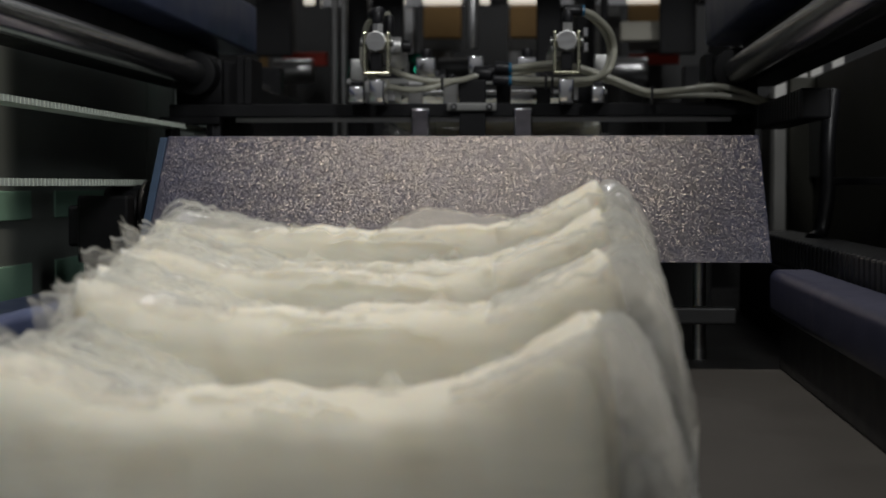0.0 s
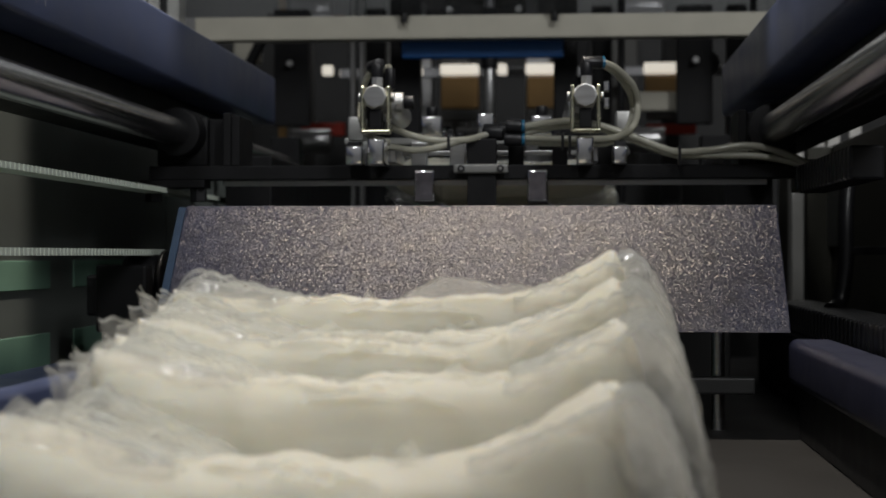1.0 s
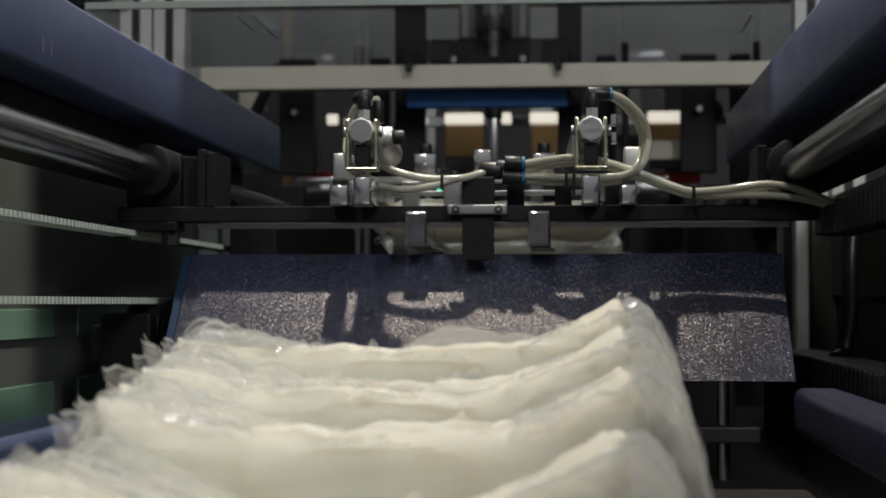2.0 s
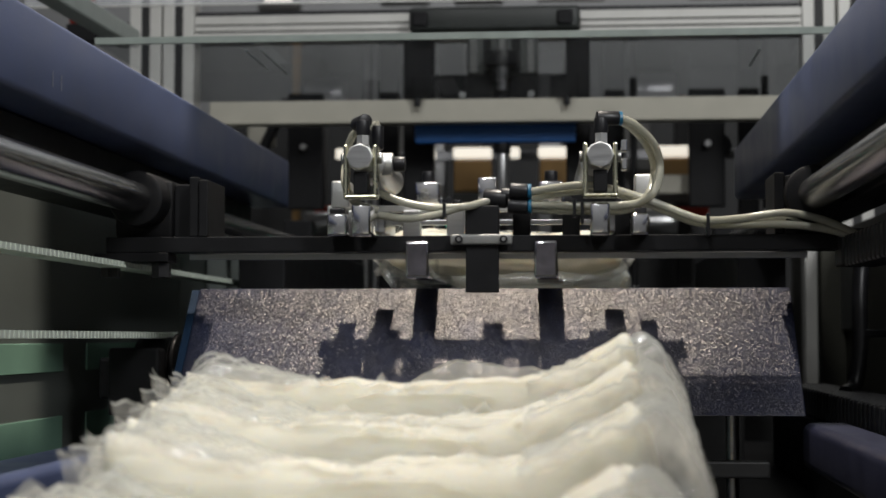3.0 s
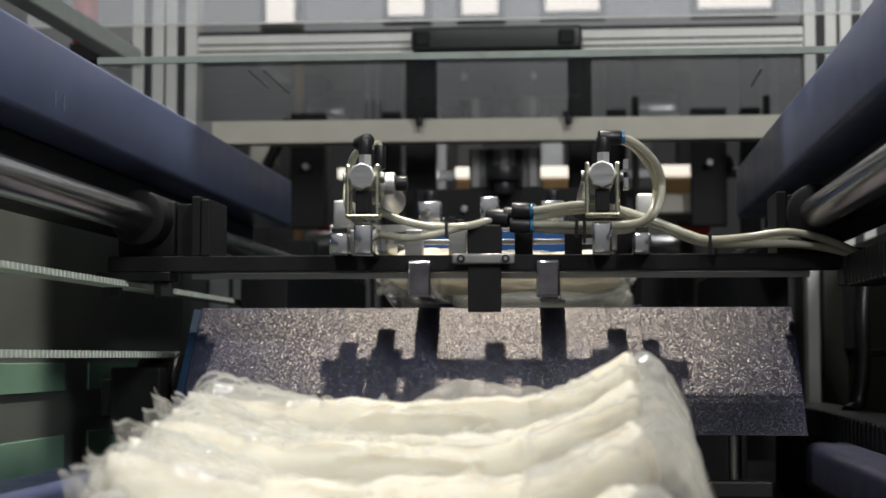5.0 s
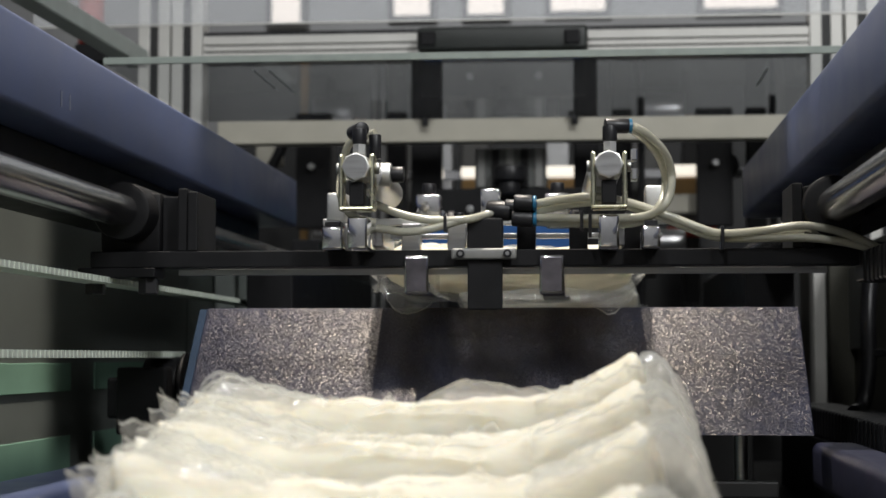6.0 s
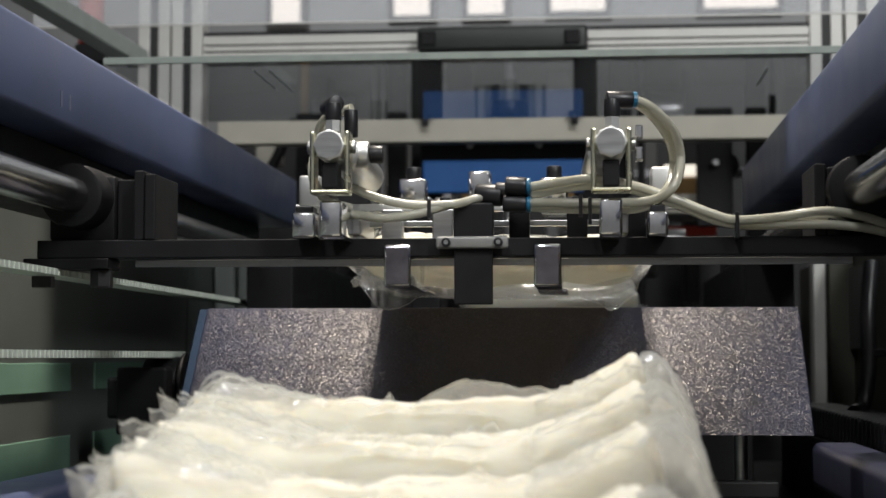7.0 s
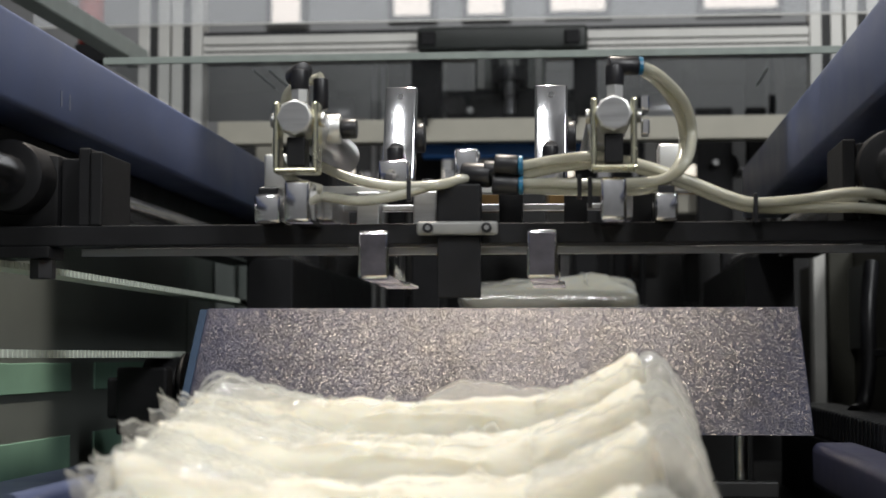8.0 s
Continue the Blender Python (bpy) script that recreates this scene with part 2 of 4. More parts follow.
# ---- side beams and rods ----
for x0, x1, y1, d0, d1 in ((-0.446, -0.386, 2.153, -0.468, -0.428), (0.1874, 0.2474, 2.056, 0.229, 0.269)):
    beam = thing("side_beam", (0, 0, 0), "navy painted steel side beam with scuffed edges", "machine beam", "side beams")
    part("beam_tube", box(x0, x1, 0.15, y1, EYE + 0.1704, EYE + 0.2329, 0.004, 3), NAVY, beam, smooth=40)
    part("end_cap", box(x0 + 0.003, x1 - 0.003, y1, y1 + 0.004, EYE + 0.1734, EYE + 0.2299, 0.001), BLACK, beam)
    # Black box added to darken the gap between beam and rod.
    part("dark_filler", box(d0, d1, 0.15, y1 - 0.04, EYE + 0.118, EYE + 0.1700, 0.002), BLACK, beam, "black box darkening the gap under the beam")
    if x0 < 0:
        for ym in (1.172, 1.192):
            part("streak", box(x1 - 0.0005, x1 + 0.0004, ym, ym + 0.0035, EYE + 0.183, EYE + 0.195, 0), SCUFF, beam, "pale streak painted for a reflected edge in the paint")
for x in (-0.400, 0.201):
    g = thing("guide_rod", (0, 0, 0), "polished steel guide rod of the gripper carriage", "guide rod", "guide rods")
    part("shaft", rod((x, 0.2, EYE + 0.125), (x, 2.3, EYE + 0.125), 0.0142, 32, 0.001), ROD, g, smooth=40)
    part("shaft_support", box(x - 0.02, x + 0.02, 2.3, 2.34, EYE + 0.08, EYE + 0.165, 0.002), BLACK, g)

# ---- chute plate ----
chute = thing("chute_plate", (0, 0, 0), "sloping hammered navy metal chute plate", "chute plate")
TOP, BOT = (1.555, EYE + 0.0462), (1.4555, EYE - 0.0681)
b = box(-0.5, 0.5, -0.5, 0.5, -0.5, 0.5, 0)
for v in b.verts:
    yy, zz = TOP if v.co.z > 0 else BOT
    v.co = Vector((-0.365 if v.co.x < 0 else 0.192, yy + (0.008 if v.co.y > 0 else 0), zz))
bmesh.ops.bevel(b, geom=list(b.edges), offset=0.0015, segments=2, affect="EDGES", profile=0.5)
part("face_plate", b, HAMMER, chute, smooth=30)
b = box(-0.5, 0.5, -0.5, 0.5, -0.5, 0.5, 0)
for v in b.verts:
    yy, zz_ = TOP if v.co.z > 0 else BOT
    v.co = Vector((-0.3725 if v.co.x < 0 else -0.3655, yy + (0.030 if v.co.y > 0 else 0.002), zz_ - 0.001))
part("side_cheek", b, CHEEK, chute, "plain navy side cheek")
part("rear_table", box(-0.369, 0.192, 1.564, 1.935, TOP[1] - 0.007, TOP[1] - 0.002, 0.001), DARK, chute)

for x in (-0.30, 0.135):
    part("leg", rod((x, 1.525, 1.04), (x, 1.525, EYE - 0.02), 0.006, 12), STEEL, chute, smooth=40)
part("lower_stay", box(-0.33, 0.165, 1.49, 1.51, EYE - 0.125, EYE - 0.110, 0.002), DARK, chute)


# ---- gripper carriage (y = 0 at the fingers' front) ----
def zz(h):
    return EYE + h


carriage = thing("gripper_carriage", (0, 0, 0), "black gripper carriage with chrome fingers, air cylinders and hoses", "gripper")
bar = part("crossbar", box(-0.43, 0.235, 0.0, 0.030, zz(0.0765), zz(0.0905), 0.0008), BLACK, carriage, "matt black flat crossbar")
part("front_lip", box(-0.36, 0.20, 0.0305, 0.0335, zz(0.071), zz(0.0765), 0.0004), STEEL, carriage, "bright steel lip")
for side, x, p0, p1 in ((-1, -0.400, -0.3540, -0.3360), (1, 0.201, 0.1680, 0.1860)):
    blk = part("bearing_block", box(x - 0.027, x + 0.027, 0.018, 0.085, zz(0.0905), zz(0.143), 0.004), BLACK, carriage, smooth=40)
    pm = (p0 + p1) / 2
    part("face_plate", box(p0, pm - 0.0003, 0.002, 0.075, zz(0.0905), zz(0.145), 0.0012), BLACK, blk)
    part("face_plate", box(pm + 0.0003, p1, -0.001, 0.070, zz(0.0905), zz(0.142), 0.0012), BLACK, blk)
    part("link_block", box(min(x + side * -0.0275, p0 if side < 0 else p1 + 0.0005), max(x + side * -0.0275, p0 - 0.0005 if side < 0 else p1), 0.022, 0.08, zz(0.0905), zz(0.140), 0.001), BLACK, blk)
    part("bearing_sleeve", rod((x, -0.012, zz(0.125)), (x, 0.10, zz(0.125)), 0.0255, 28, 0.004), BLACK, blk, smooth=40)
# belt clamp under the bar's end
part("belt_clamp", box(-0.44, -0.372, -0.004, 0.030, zz(0.068), zz(0.0762), 0.001), BLACK, carriage)
for x in (-0.428, -0.381):
    part("clamp_nut", rod((x, 0.010, zz(0.054)), (x, 0.010, zz(0.068)), 0.009, 6, 0.001), RUBBER, carriage)
# post with its strap
post = part("centre_post", box(-0.1035, -0.0735, -0.0045, 0.012, zz(0.082), zz(0.117), 0.0015), BLACK, carriage)
part("lower_guard", box(-0.1030, -0.0735, -0.006, -0.0015, zz(0.0395), zz(0.0818), 0.001), BLACK, post, "dark bent sheet guard")
part("strap", box(-0.1165, -0.0615, -0.0115, -0.0065, zz(0.0815), zz(0.0910), 0.0022, 4), STRAP, post, "grey metal strap", smooth=50)
for x in (-0.1085, -0.0690):
    part("screw", rod((x, -0.0145, zz(0.0863)), (x, -0.010, zz(0.0863)), 0.0036, 14, 0.0006), RUBBER, post)
    part("screw_socket", rod((x, -0.0152, zz(0.0863)), (x, -0.0143, zz(0.0863)), 0.0018, 6), STEEL, post)
# lower fingers
for x in (-0.1463, -0.0322):
    f = part("finger", box(x - 0.0105, x + 0.0105, -0.006, 0.099, zz(0.0525), zz(0.0855), 0.0024, 3), CHROME, carriage, "polished chrome finger", smooth=50)
    # Darker plate on the chrome end stands in for its dark reflection.
    part("finger_dark_face", box(x - 0.0086, x + 0.0086, -0.0066, -0.0058, zz(0.0547), zz(0.0833), 0.0003), DARK_MIRROR, f, "end face darkened for a dark reflection")
    part("finger_foot", box(x - 0.0105, x + 0.0135, 0.0992, 0.1600, zz(0.0525), zz(0.0552), 0.0008), CHROME, f, "flat steel finger blade")
# upright blocks along the bar
for x0, x1, y0, z0, z1, m, cap in ((-0.2235, -0.2060, -0.030, 0.0890, 0.1085, CHROME, True), (0.0425, 0.0575, -0.028, 0.0890, 0.1075, CHROME, True),
                                   (-0.2290, -0.2120, 0.030, 0.118, 0.143, ALU, False), (0.0470, 0.0640, 0.030, 0.120, 0.147, ALU, False),
                                   (-0.0955, -0.0785, 0.045, 0.123, 0.147, CHROME, False)):
    k = part("stop_block", box(x0, x1, y0, y0 + 0.028, zz(z0), zz(z1), 0.002, 3), m, carriage, "polished metal stop block", smooth=50)
    if cap:
        part("block_cap", box(x0 + 0.002, x1 - 0.002, y0 + 0.004, y0 + 0.024, zz(z1), zz(z1 + 0.005), 0.001), RUBBER, k)
        part("block_stem", box(x0 + 0.001, x1 - 0.001, y0 + 0.028, y0 + 0.100, zz(z0 + 0.003), zz(z1 - 0.004), 0.001), STEEL, k)
# rails behind the bar
part("rear_rail", box(-0.235, 0.075, 0.048, 0.060, zz(0.1155), zz(0.1215), 0.0008), ALU, carriage, "bright aluminium rail")
part("rear_rail", box(-0.225, 0.062, 0.050, 0.060, zz(0.1035), zz(0.1080), 0.0008), STEEL, carriage)
for x in (-0.205, -0.155, -0.115, -0.055, -0.010, 0.035):
    r_ = part("rail_foot", box(x - 0.008, x + 0.008, 0.030, 0.0475, zz(0.0905), zz(0.1155), 0.001), BLACK if x > -0.1 else STEEL, carriage)
    part("rail_screw", rod((x, 0.054, zz(0.1215)), (x, 0.054, zz(0.1265)), 0.0045, 12, 0.0006), RUBBER, r_, smooth=40)
# air cylinders in their yokes
for x, mirror in ((-0.1850, 1), (0.0150, -1)):
    yk = part("yoke", box(x - 0.0145, x + 0.0145, -0.100, -0.082, zz(0.1145), zz(0.1182), 0.0016, 3), ZINC, carriage, "yellow zinc plated yoke")
    for sx in (-1, 1):
        part("yoke_leg", box(x + sx * 0.0127 - 0.0020, x + sx * 0.0127 + 0.0020, -0.100, -0.082, zz(0.1165), zz(0.1610), 0.0016, 3), ZINC, yk)
        part("pivot_pin", rod((x + sx * 0.0147, -0.089, zz(0.1500)), (x + sx * 0.0178, -0.089, zz(0.1500)), 0.0048, 14, 0.0008), STEEL, yk, smooth=40)
    cy = part("cylinder_head", rod((x, -0.104, zz(0.1500)), (x, -0.070, zz(0.1500)), 0.0118, 8, 0.0015), ALU, carriage, "grey octagonal cylinder head", smooth=30)
    part("head_face", rod((x, -0.1046, zz(0.1500)), (x, -0.1035, zz(0.1500)), 0.0098, 28), STEEL, cy)
    part("cylinder_tube", rod((x + 0.004 * mirror, -0.070, zz(0.1480)), (x + 0.009 * mirror, 0.040, zz(0.1415)), 0.0135, 24, 0.001), STEEL, cy, smooth=40)
    part("piston_block", box(x - 0.006, x + 0.006, -0.098, -0.080, zz(0.1190), zz(0.1380), 0.001), BLACK, cy)
    if mirror > 0:
        part("throttle", rod((x + 0.010, -0.060, zz(0.1480)), (x + 0.024, -0.060, zz(0.1480)), 0.0100, 18, 0.001), ALU, cy, smooth=40)
        part("throttle_knob", rod((x + 0.0245, -0.060, zz(0.1480)), (x + 0.0345, -0.060, zz(0.1480)), 0.0068, 18, 0.001), RUBBER, cy, "black knurled knob", smooth=40)
    else:
        for h in (0.140, 0.156):
            part("side_plug", box(x + 0.0180, x + 0.0235, -0.075, -0.060, zz(h), zz(h + 0.010), 0.001), CHROME, cy)
    part("fitting_base", rod((x + 0.001, -0.088, zz(0.1610)), (x + 0.001, -0.088, zz(0.1700)), 0.0058, 6, 0.0006), ALU, cy)
    e = part("elbow", rod((x + 0.001, -0.088, zz(0.1700)), (x + 0.001, -0.088, zz(0.1830)), 0.0060, 16, 0.001), RUBBER, cy, "black push-in elbow", smooth=40)
    if mirror > 0:
        part("elbow_arm", rod((x + 0.003, -0.086, zz(0.1830)), (x - 0.008, -0.062, zz(0.1830)), 0.0062, 16, 0.001), RUBBER, e, smooth=40)
        part("second_elbow", rod((x + 0.011, -0.066, zz(0.160)), (x + 0.011, -0.066, zz(0.1810)), 0.0052, 16, 0.001), RUBBER, e, smooth=40)
    else:
        part("elbow_arm", rod((x - 0.003, -0.088, zz(0.1830)), (x + 0.016, -0.084, zz(0.1830)), 0.0062, 16, 0.001), RUBBER, e, smooth=40)
        part("release_ring", rod((x + 0.016, -0.084, zz(0.1830)), (x + 0.0185, -0.0835, zz(0.1830)), 0.0060, 16), BLUE_RING, e, "blue release ring")
    d = part("pusher_block", box(x - 0.0085, x + 0.0080, -0.092, -0.030, zz(0.0870), zz(0.1142), 0.0022, 3), CHROME, carriage, "polished chrome pusher block", smooth=50)
    for o in (yk, cy, d):
        o.location = (0.02 * x, 0.030, 0.0035 if o is not d else 0.0)
    part("pusher_arm", box(x - 0.002, x + 0.0135, -0.030, 0.050, zz(0.0930), zz(0.1100), 0.0015), STEEL, d)
# hoses
R = 0.0035
HOSES = (
    ((-0.1780, -0.062, 0.183), (-0.2010, -0.050, 0.176), (-0.2080, -0.045, 0.155), (-0.2060, -0.040, 0.135), (-0.1980, -0.030, 0.118), (-0.180, -0.020, 0.112)),
    ((-0.1850, 0.000, 0.131), (-0.1620, -0.010, 0.121), (-0.1350, -0.012, 0.1150), (-0.1050, -0.012, 0.1150), (-0.0880, 0.000, 0.1200), (-0.0720, 0.004, 0.1260)),
    ((-0.1800, -0.004, 0.1090), (-0.1560, -0.012, 0.1050), (-0.1300, -0.014, 0.1080), (-0.1060, -0.010, 0.1150), (-0.0800, 0.012, 0.1200)),
    ((0.0335, -0.0835, 0.183), (0.0460, -0.074, 0.1780), (0.0620, -0.055, 0.164), (0.0680, -0.040, 0.145), (0.0620, -0.030, 0.126), (0.0450, -0.022, 0.116), (0.0100, -0.015, 0.115), (-0.0250, -0.010, 0.1160), (-0.0450, 0.0, 0.117)),
    ((0.0335, -0.0800, 0.181), (0.0450, -0.066, 0.1750), (0.0585, -0.045, 0.160), (0.0635, -0.028, 0.143), (0.0570, -0.018, 0.124), (0.0400, -0.010, 0.112), (0.0100, -0.006, 0.111), (-0.0250, -0.004, 0.1120), (-0.0450, 0.004, 0.114)),
    ((-0.0460, 0.000, 0.1290), (-0.0200, -0.010, 0.1320), (0.0060, -0.016, 0.1330), (0.0350, -0.016, 0.1270), (0.0650, -0.012, 0.1170), (0.0900, -0.010, 0.1070), (0.1090, -0.010, 0.1020), (0.1400, -0.008, 0.1040), (0.1750, -0.012, 0.1080), (0.2050, -0.016, 0.1020), (0.2350, -0.022, 0.0880), (0.2550, -0.040, 0.072)),
    ((-0.0460, 0.004, 0.1230), (-0.0150, -0.004, 0.1280), (0.0150, -0.008, 0.1290), (0.0400, -0.008, 0.1230), (0.0700, -0.005, 0.1120), (0.0950, -0.003, 0.1020), (0.1150, -0.004, 0.0985), (0.1500, -0.006, 0.0985), (0.1850, -0.010, 0.0975), (0.2150, -0.016, 0.0920), (0.2400, -0.024, 0.0830), (0.2550, -0.045, 0.070)),
    ((0.1120, 0.004, 0.0990), (0.1450, 0.004, 0.1020), (0.1800, 0.002, 0.1050), (0.2120, -0.006, 0.0980), (0.2400, -0.018, 0.0840)),
)
for pts in HOSES:
    part("air_hose", hose([(x, y + (0.03 if h > 0.14 else 0), zz(h + (0.0035 if h > 0.14 else 0))) for x, y, h in pts], R, 8, 10), TUBE, carriage, "milky clear air hose", smooth=60)
for x, y, h, x2 in ((-0.0720, 0.004, 0.1265, -0.0480), (-0.0640, -0.004, 0.1300, -0.0480), (-0.0660, 0.000, 0.1170, -0.0480)):
    c_ = part("hose_connector", rod((x, y, zz(h)), (x2, y, zz(h - 0.001)), 0.0070, 18, 0.0015), RUBBER, carriage, "black push-in hose connector", smooth=40)
    part("connector_ring", rod((x2, y, zz(h - 0.001)), (x2 + 0.0032, y, zz(h - 0.001)), 0.0066, 18, 0.0006), BLUE_RING, c_, "blue release ring", smooth=40)
part("connector_body", rod((-0.0870, 0.008, zz(0.1245)), (-0.0660, 0.004, zz(0.1230)), 0.0085, 18, 0.002), RUBBER, carriage, smooth=40)
for x, y, h, hh in ((-0.1210, -0.012, 0.1115, 0.014), (-0.0070, -0.012, 0.1130, 0.016), (0.0000, -0.014, 0.1090, 0.020), (0.1090, -0.009, 0.0980, 0.020)):
    part("cable_tie", box(x - 0.0014, x + 0.0014, y - 0.006, y + 0.006, zz(h - hh / 2), zz(h + hh / 2), 0.0006), RUBBER, carriage)
# drag chain fixed to the bar's end
chain = part("drag_chain_end", box(0.222, 0.250, -0.02, 0.02, zz(0.062), zz(0.094), 0.002), RUBBER, carriage)
for i in range(16):
    part("chain_link", box(0.224, 0.252, -0.035 - 0.019 * i, -0.020 - 0.019 * i, zz(0.060), zz(0.088), 0.0025), RUBBER, chain)
# clamp arms that swing up to let go
arms = []
for x in (-0.1540, -0.0310):
    br = part("arm_bracket", box(x - 0.0118, x + 0.0118, 0.172, 0.196, zz(0.133), zz(0.155), 0.002, 3), CHROME, carriage, "chrome clamp bracket", smooth=50)
    part("bracket_bolt", rod((x, 0.184, zz(0.155)), (x, 0.184, zz(0.166)), 0.0066, 16, 0.0015), RUBBER, br, smooth=40)
    arm = part("clamp_arm", box(-0.0132, 0.0132, 0.0, 0.014, 0.0, 0.084, 0.002, 3), CHROME, carriage, "polished chrome clamp arm", smooth=50)
    part("arm_hole", rod((0, -0.0006, 0.075), (0, 0.004, 0.075), 0.0026, 14), RUBBER, arm)
    part("arm_screw", rod((0.0, -0.016, 0.020), (0.0, 0.0, 0.020), 0.0062, 16, 0.0012), RUBBER, arm, smooth=40)
    part("arm_roller", rod((0.0134, 0.010, 0.042), (0.0200, 0.010, 0.042), 0.0125, 20, 0.001), RUBBER, arm, smooth=40)
    arm.matrix_basis = pose(x, 0.20, zz(0.142), -89)
    arms.append((arm, x))


# ---- soft folded pads ----
def pad_body(w, h, t, seed, corner=0.0, nu=56, nv=26, corner_right=None, rumple=1.0, ends=7):
    """A soft folded pad: x across, z up from 0 to h, y thick; its corners may stand up."""
    b = bmesh.new()
    rings = []
    for i in range(nu + 1):
        u = -1 + 2 * i / nu
        a = abs(u)
        thin = max(0.10, (1 - a ** ends) ** 0.6)
        lift = corner if u < 0 or corner_right is None else corner_right
        top = h + (lift * max(0.0, (a - 0.50) / 0.50) ** 1.4 if u < 0 or corner_right is None else lift * min(1.0, max(0.0, (u - 0.26) / 0.62)) ** 1.6 - 0.045 * max(0.0, (u - 0.88) / 0.12) ** 1.9) + 0.004 * rumple * noise.noise((u * 2.2, seed, 0.3)) + 0.0015 * rumple * noise.noise((u * 9, seed, 2.3))
        x = u * w / 2 * (1.0 if corner_right is None else 0.985 if u < 0 else 0.87)
        ring = []
        for k in range(nv):
            ang = 2 * math.pi * k / nv
            cy, cz = math.cos(ang), math.sin(ang)
            y = 0.5 * t * thin * math.copysign(abs(cy) ** 0.7, cy)
            z = 0.5 * top + 0.5 * top * math.copysign(abs(cz) ** 0.45, cz)
            n = noise.noise((x * 28, z * 34, seed * 3.1 + (2 if y > 0 else 0)))
            n2 = noise.noise((x * 85, z * 70, seed * 1.7 + 9 + y * 40))
            n3 = noise.noise((x * 11, z * 16, seed * 2.9 + 4))
            y += n * 0.0045 * thin + n2 * 0.0011 * (0.2 + rumple) + n3 * 0.010 * (rumple - 1) * thin
            z += 0.0018 * noise.noise((x * 60, seed * 2.3, 5.0)) + 0.0009 * n2
            ring.append(b.verts.new((x + 0.002 * n * a, y, z)))
        rings.append(ring)
    for r0, r1 in zip(rings, rings[1:]):
        for k in range(nv):
            b.faces.new((r0[k], r0[(k + 1) % nv], r1[(k + 1) % nv], r1[k]))
    b.faces.new(rings[0])
    b.faces.new(rings[-1])
    return b


def film(w, h, seed, rough_edge=0.006, out=0.0, nx=26, nz=8, thick=0.0004, taper=0.5, lean=0, crinkle=1.0):
    """A crinkled sheet of film in the xz plane with a torn upper edge."""
    b = bmesh.new()
    grid = []
    for i in range(nx + 1):
        u = i / nx
        top = h * (0.72 + 0.28 * noise.noise((u * 2.5, seed, 1.0))) + rough_edge * noise.noise((u * 11, seed, 4.0)) + 0.4 * rough_edge * noise.noise((u * 37, seed, 7.0))
        top *= max(0.15, math.sin(math.pi * (0.04 + 0.92 * u))) ** taper
        if lean:
            top *= 0.25 + 0.75 * (u if lean > 0 else 1 - u) ** 1.5
        col = []
        for j in range(nz + 1):
            v = 1.0 if j == nz else 0.95 * j / (nz - 1)
            y = out * v * v + crinkle * v * (0.005 * noise.noise((u * 5, v * 3, seed + 2.0)) + 0.0022 * noise.noise((u * 19, v * 9, seed + 5.0)))
            col.append(b.verts.new(((u - 0.5) * w, y, v * top)))
        grid.append(col)
    for c0, c1 in zip(grid, grid[1:]):
        for j in range(nz):
            b.faces.new((c0[j], c1[j], c1[j + 1], c0[j + 1])).material_index = 1 if j == nz - 1 else 0
    geo = bmesh.ops.solidify(b, geom=list(b.faces), thickness=thick)
    return b


def corner_film(h, lift, seed, nx=34, nz=40):
    """The upright film end of a pad: up to a peak, then down its outer side; x from the pad's middle."""
    b = bmesh.new()
    grid = []
    low = h - 0.075
    for i in range(nx + 1):
        u = i / nx
        x = 0.055 + 0.094 * u
        if x < 0.116:
            top = h + lift * max(0.0, (x - 0.030) / 0.086) ** 1.2
        else:
            r = (x - 0.116) / 0.032
            top = h + lift - (h + lift - low - 0.004) * (1 - math.sqrt(max(0.0, 1 - r ** 1.7)))
        top += 0.0035 * noise.noise((u * 9, seed, 4.0)) + 0.0022 * noise.noise((u * 27, seed, 7.0))
        col = []
        for j in range(nz + 1):
            v = 1.0 if j == nz else 0.98 * j / (nz - 1)
            z = low + (top - low) * v
            y = 0.006 * noise.noise((x * 38, z * 30, seed + 2.0)) + 0.0025 * noise.noise((x * 150, z * 120, seed + 5.0))
            tooth = 0.0030 * (abs((z * 170 + seed) % 2 - 1) - 0.5) * u ** 6
            col.append(b.verts.new((x + tooth + 0.003 * noise.noise((z * 45, seed, 1.5)) * u + 0.0016 * noise.noise((z * 190, seed, 3.5)) * u, y, z)))
        grid.append(col)
    for c0, c1 in zip(grid, grid[1:]):
        for j in range(nz):
            b.faces.new((c0[j], c1[j], c1[j + 1], c0[j + 1])).material_index = 1 if j == nz - 1 or c1 is grid[-1] else 0
    bmesh.ops.solidify(b, geom=list(b.faces), thickness=0.0004)
    return b


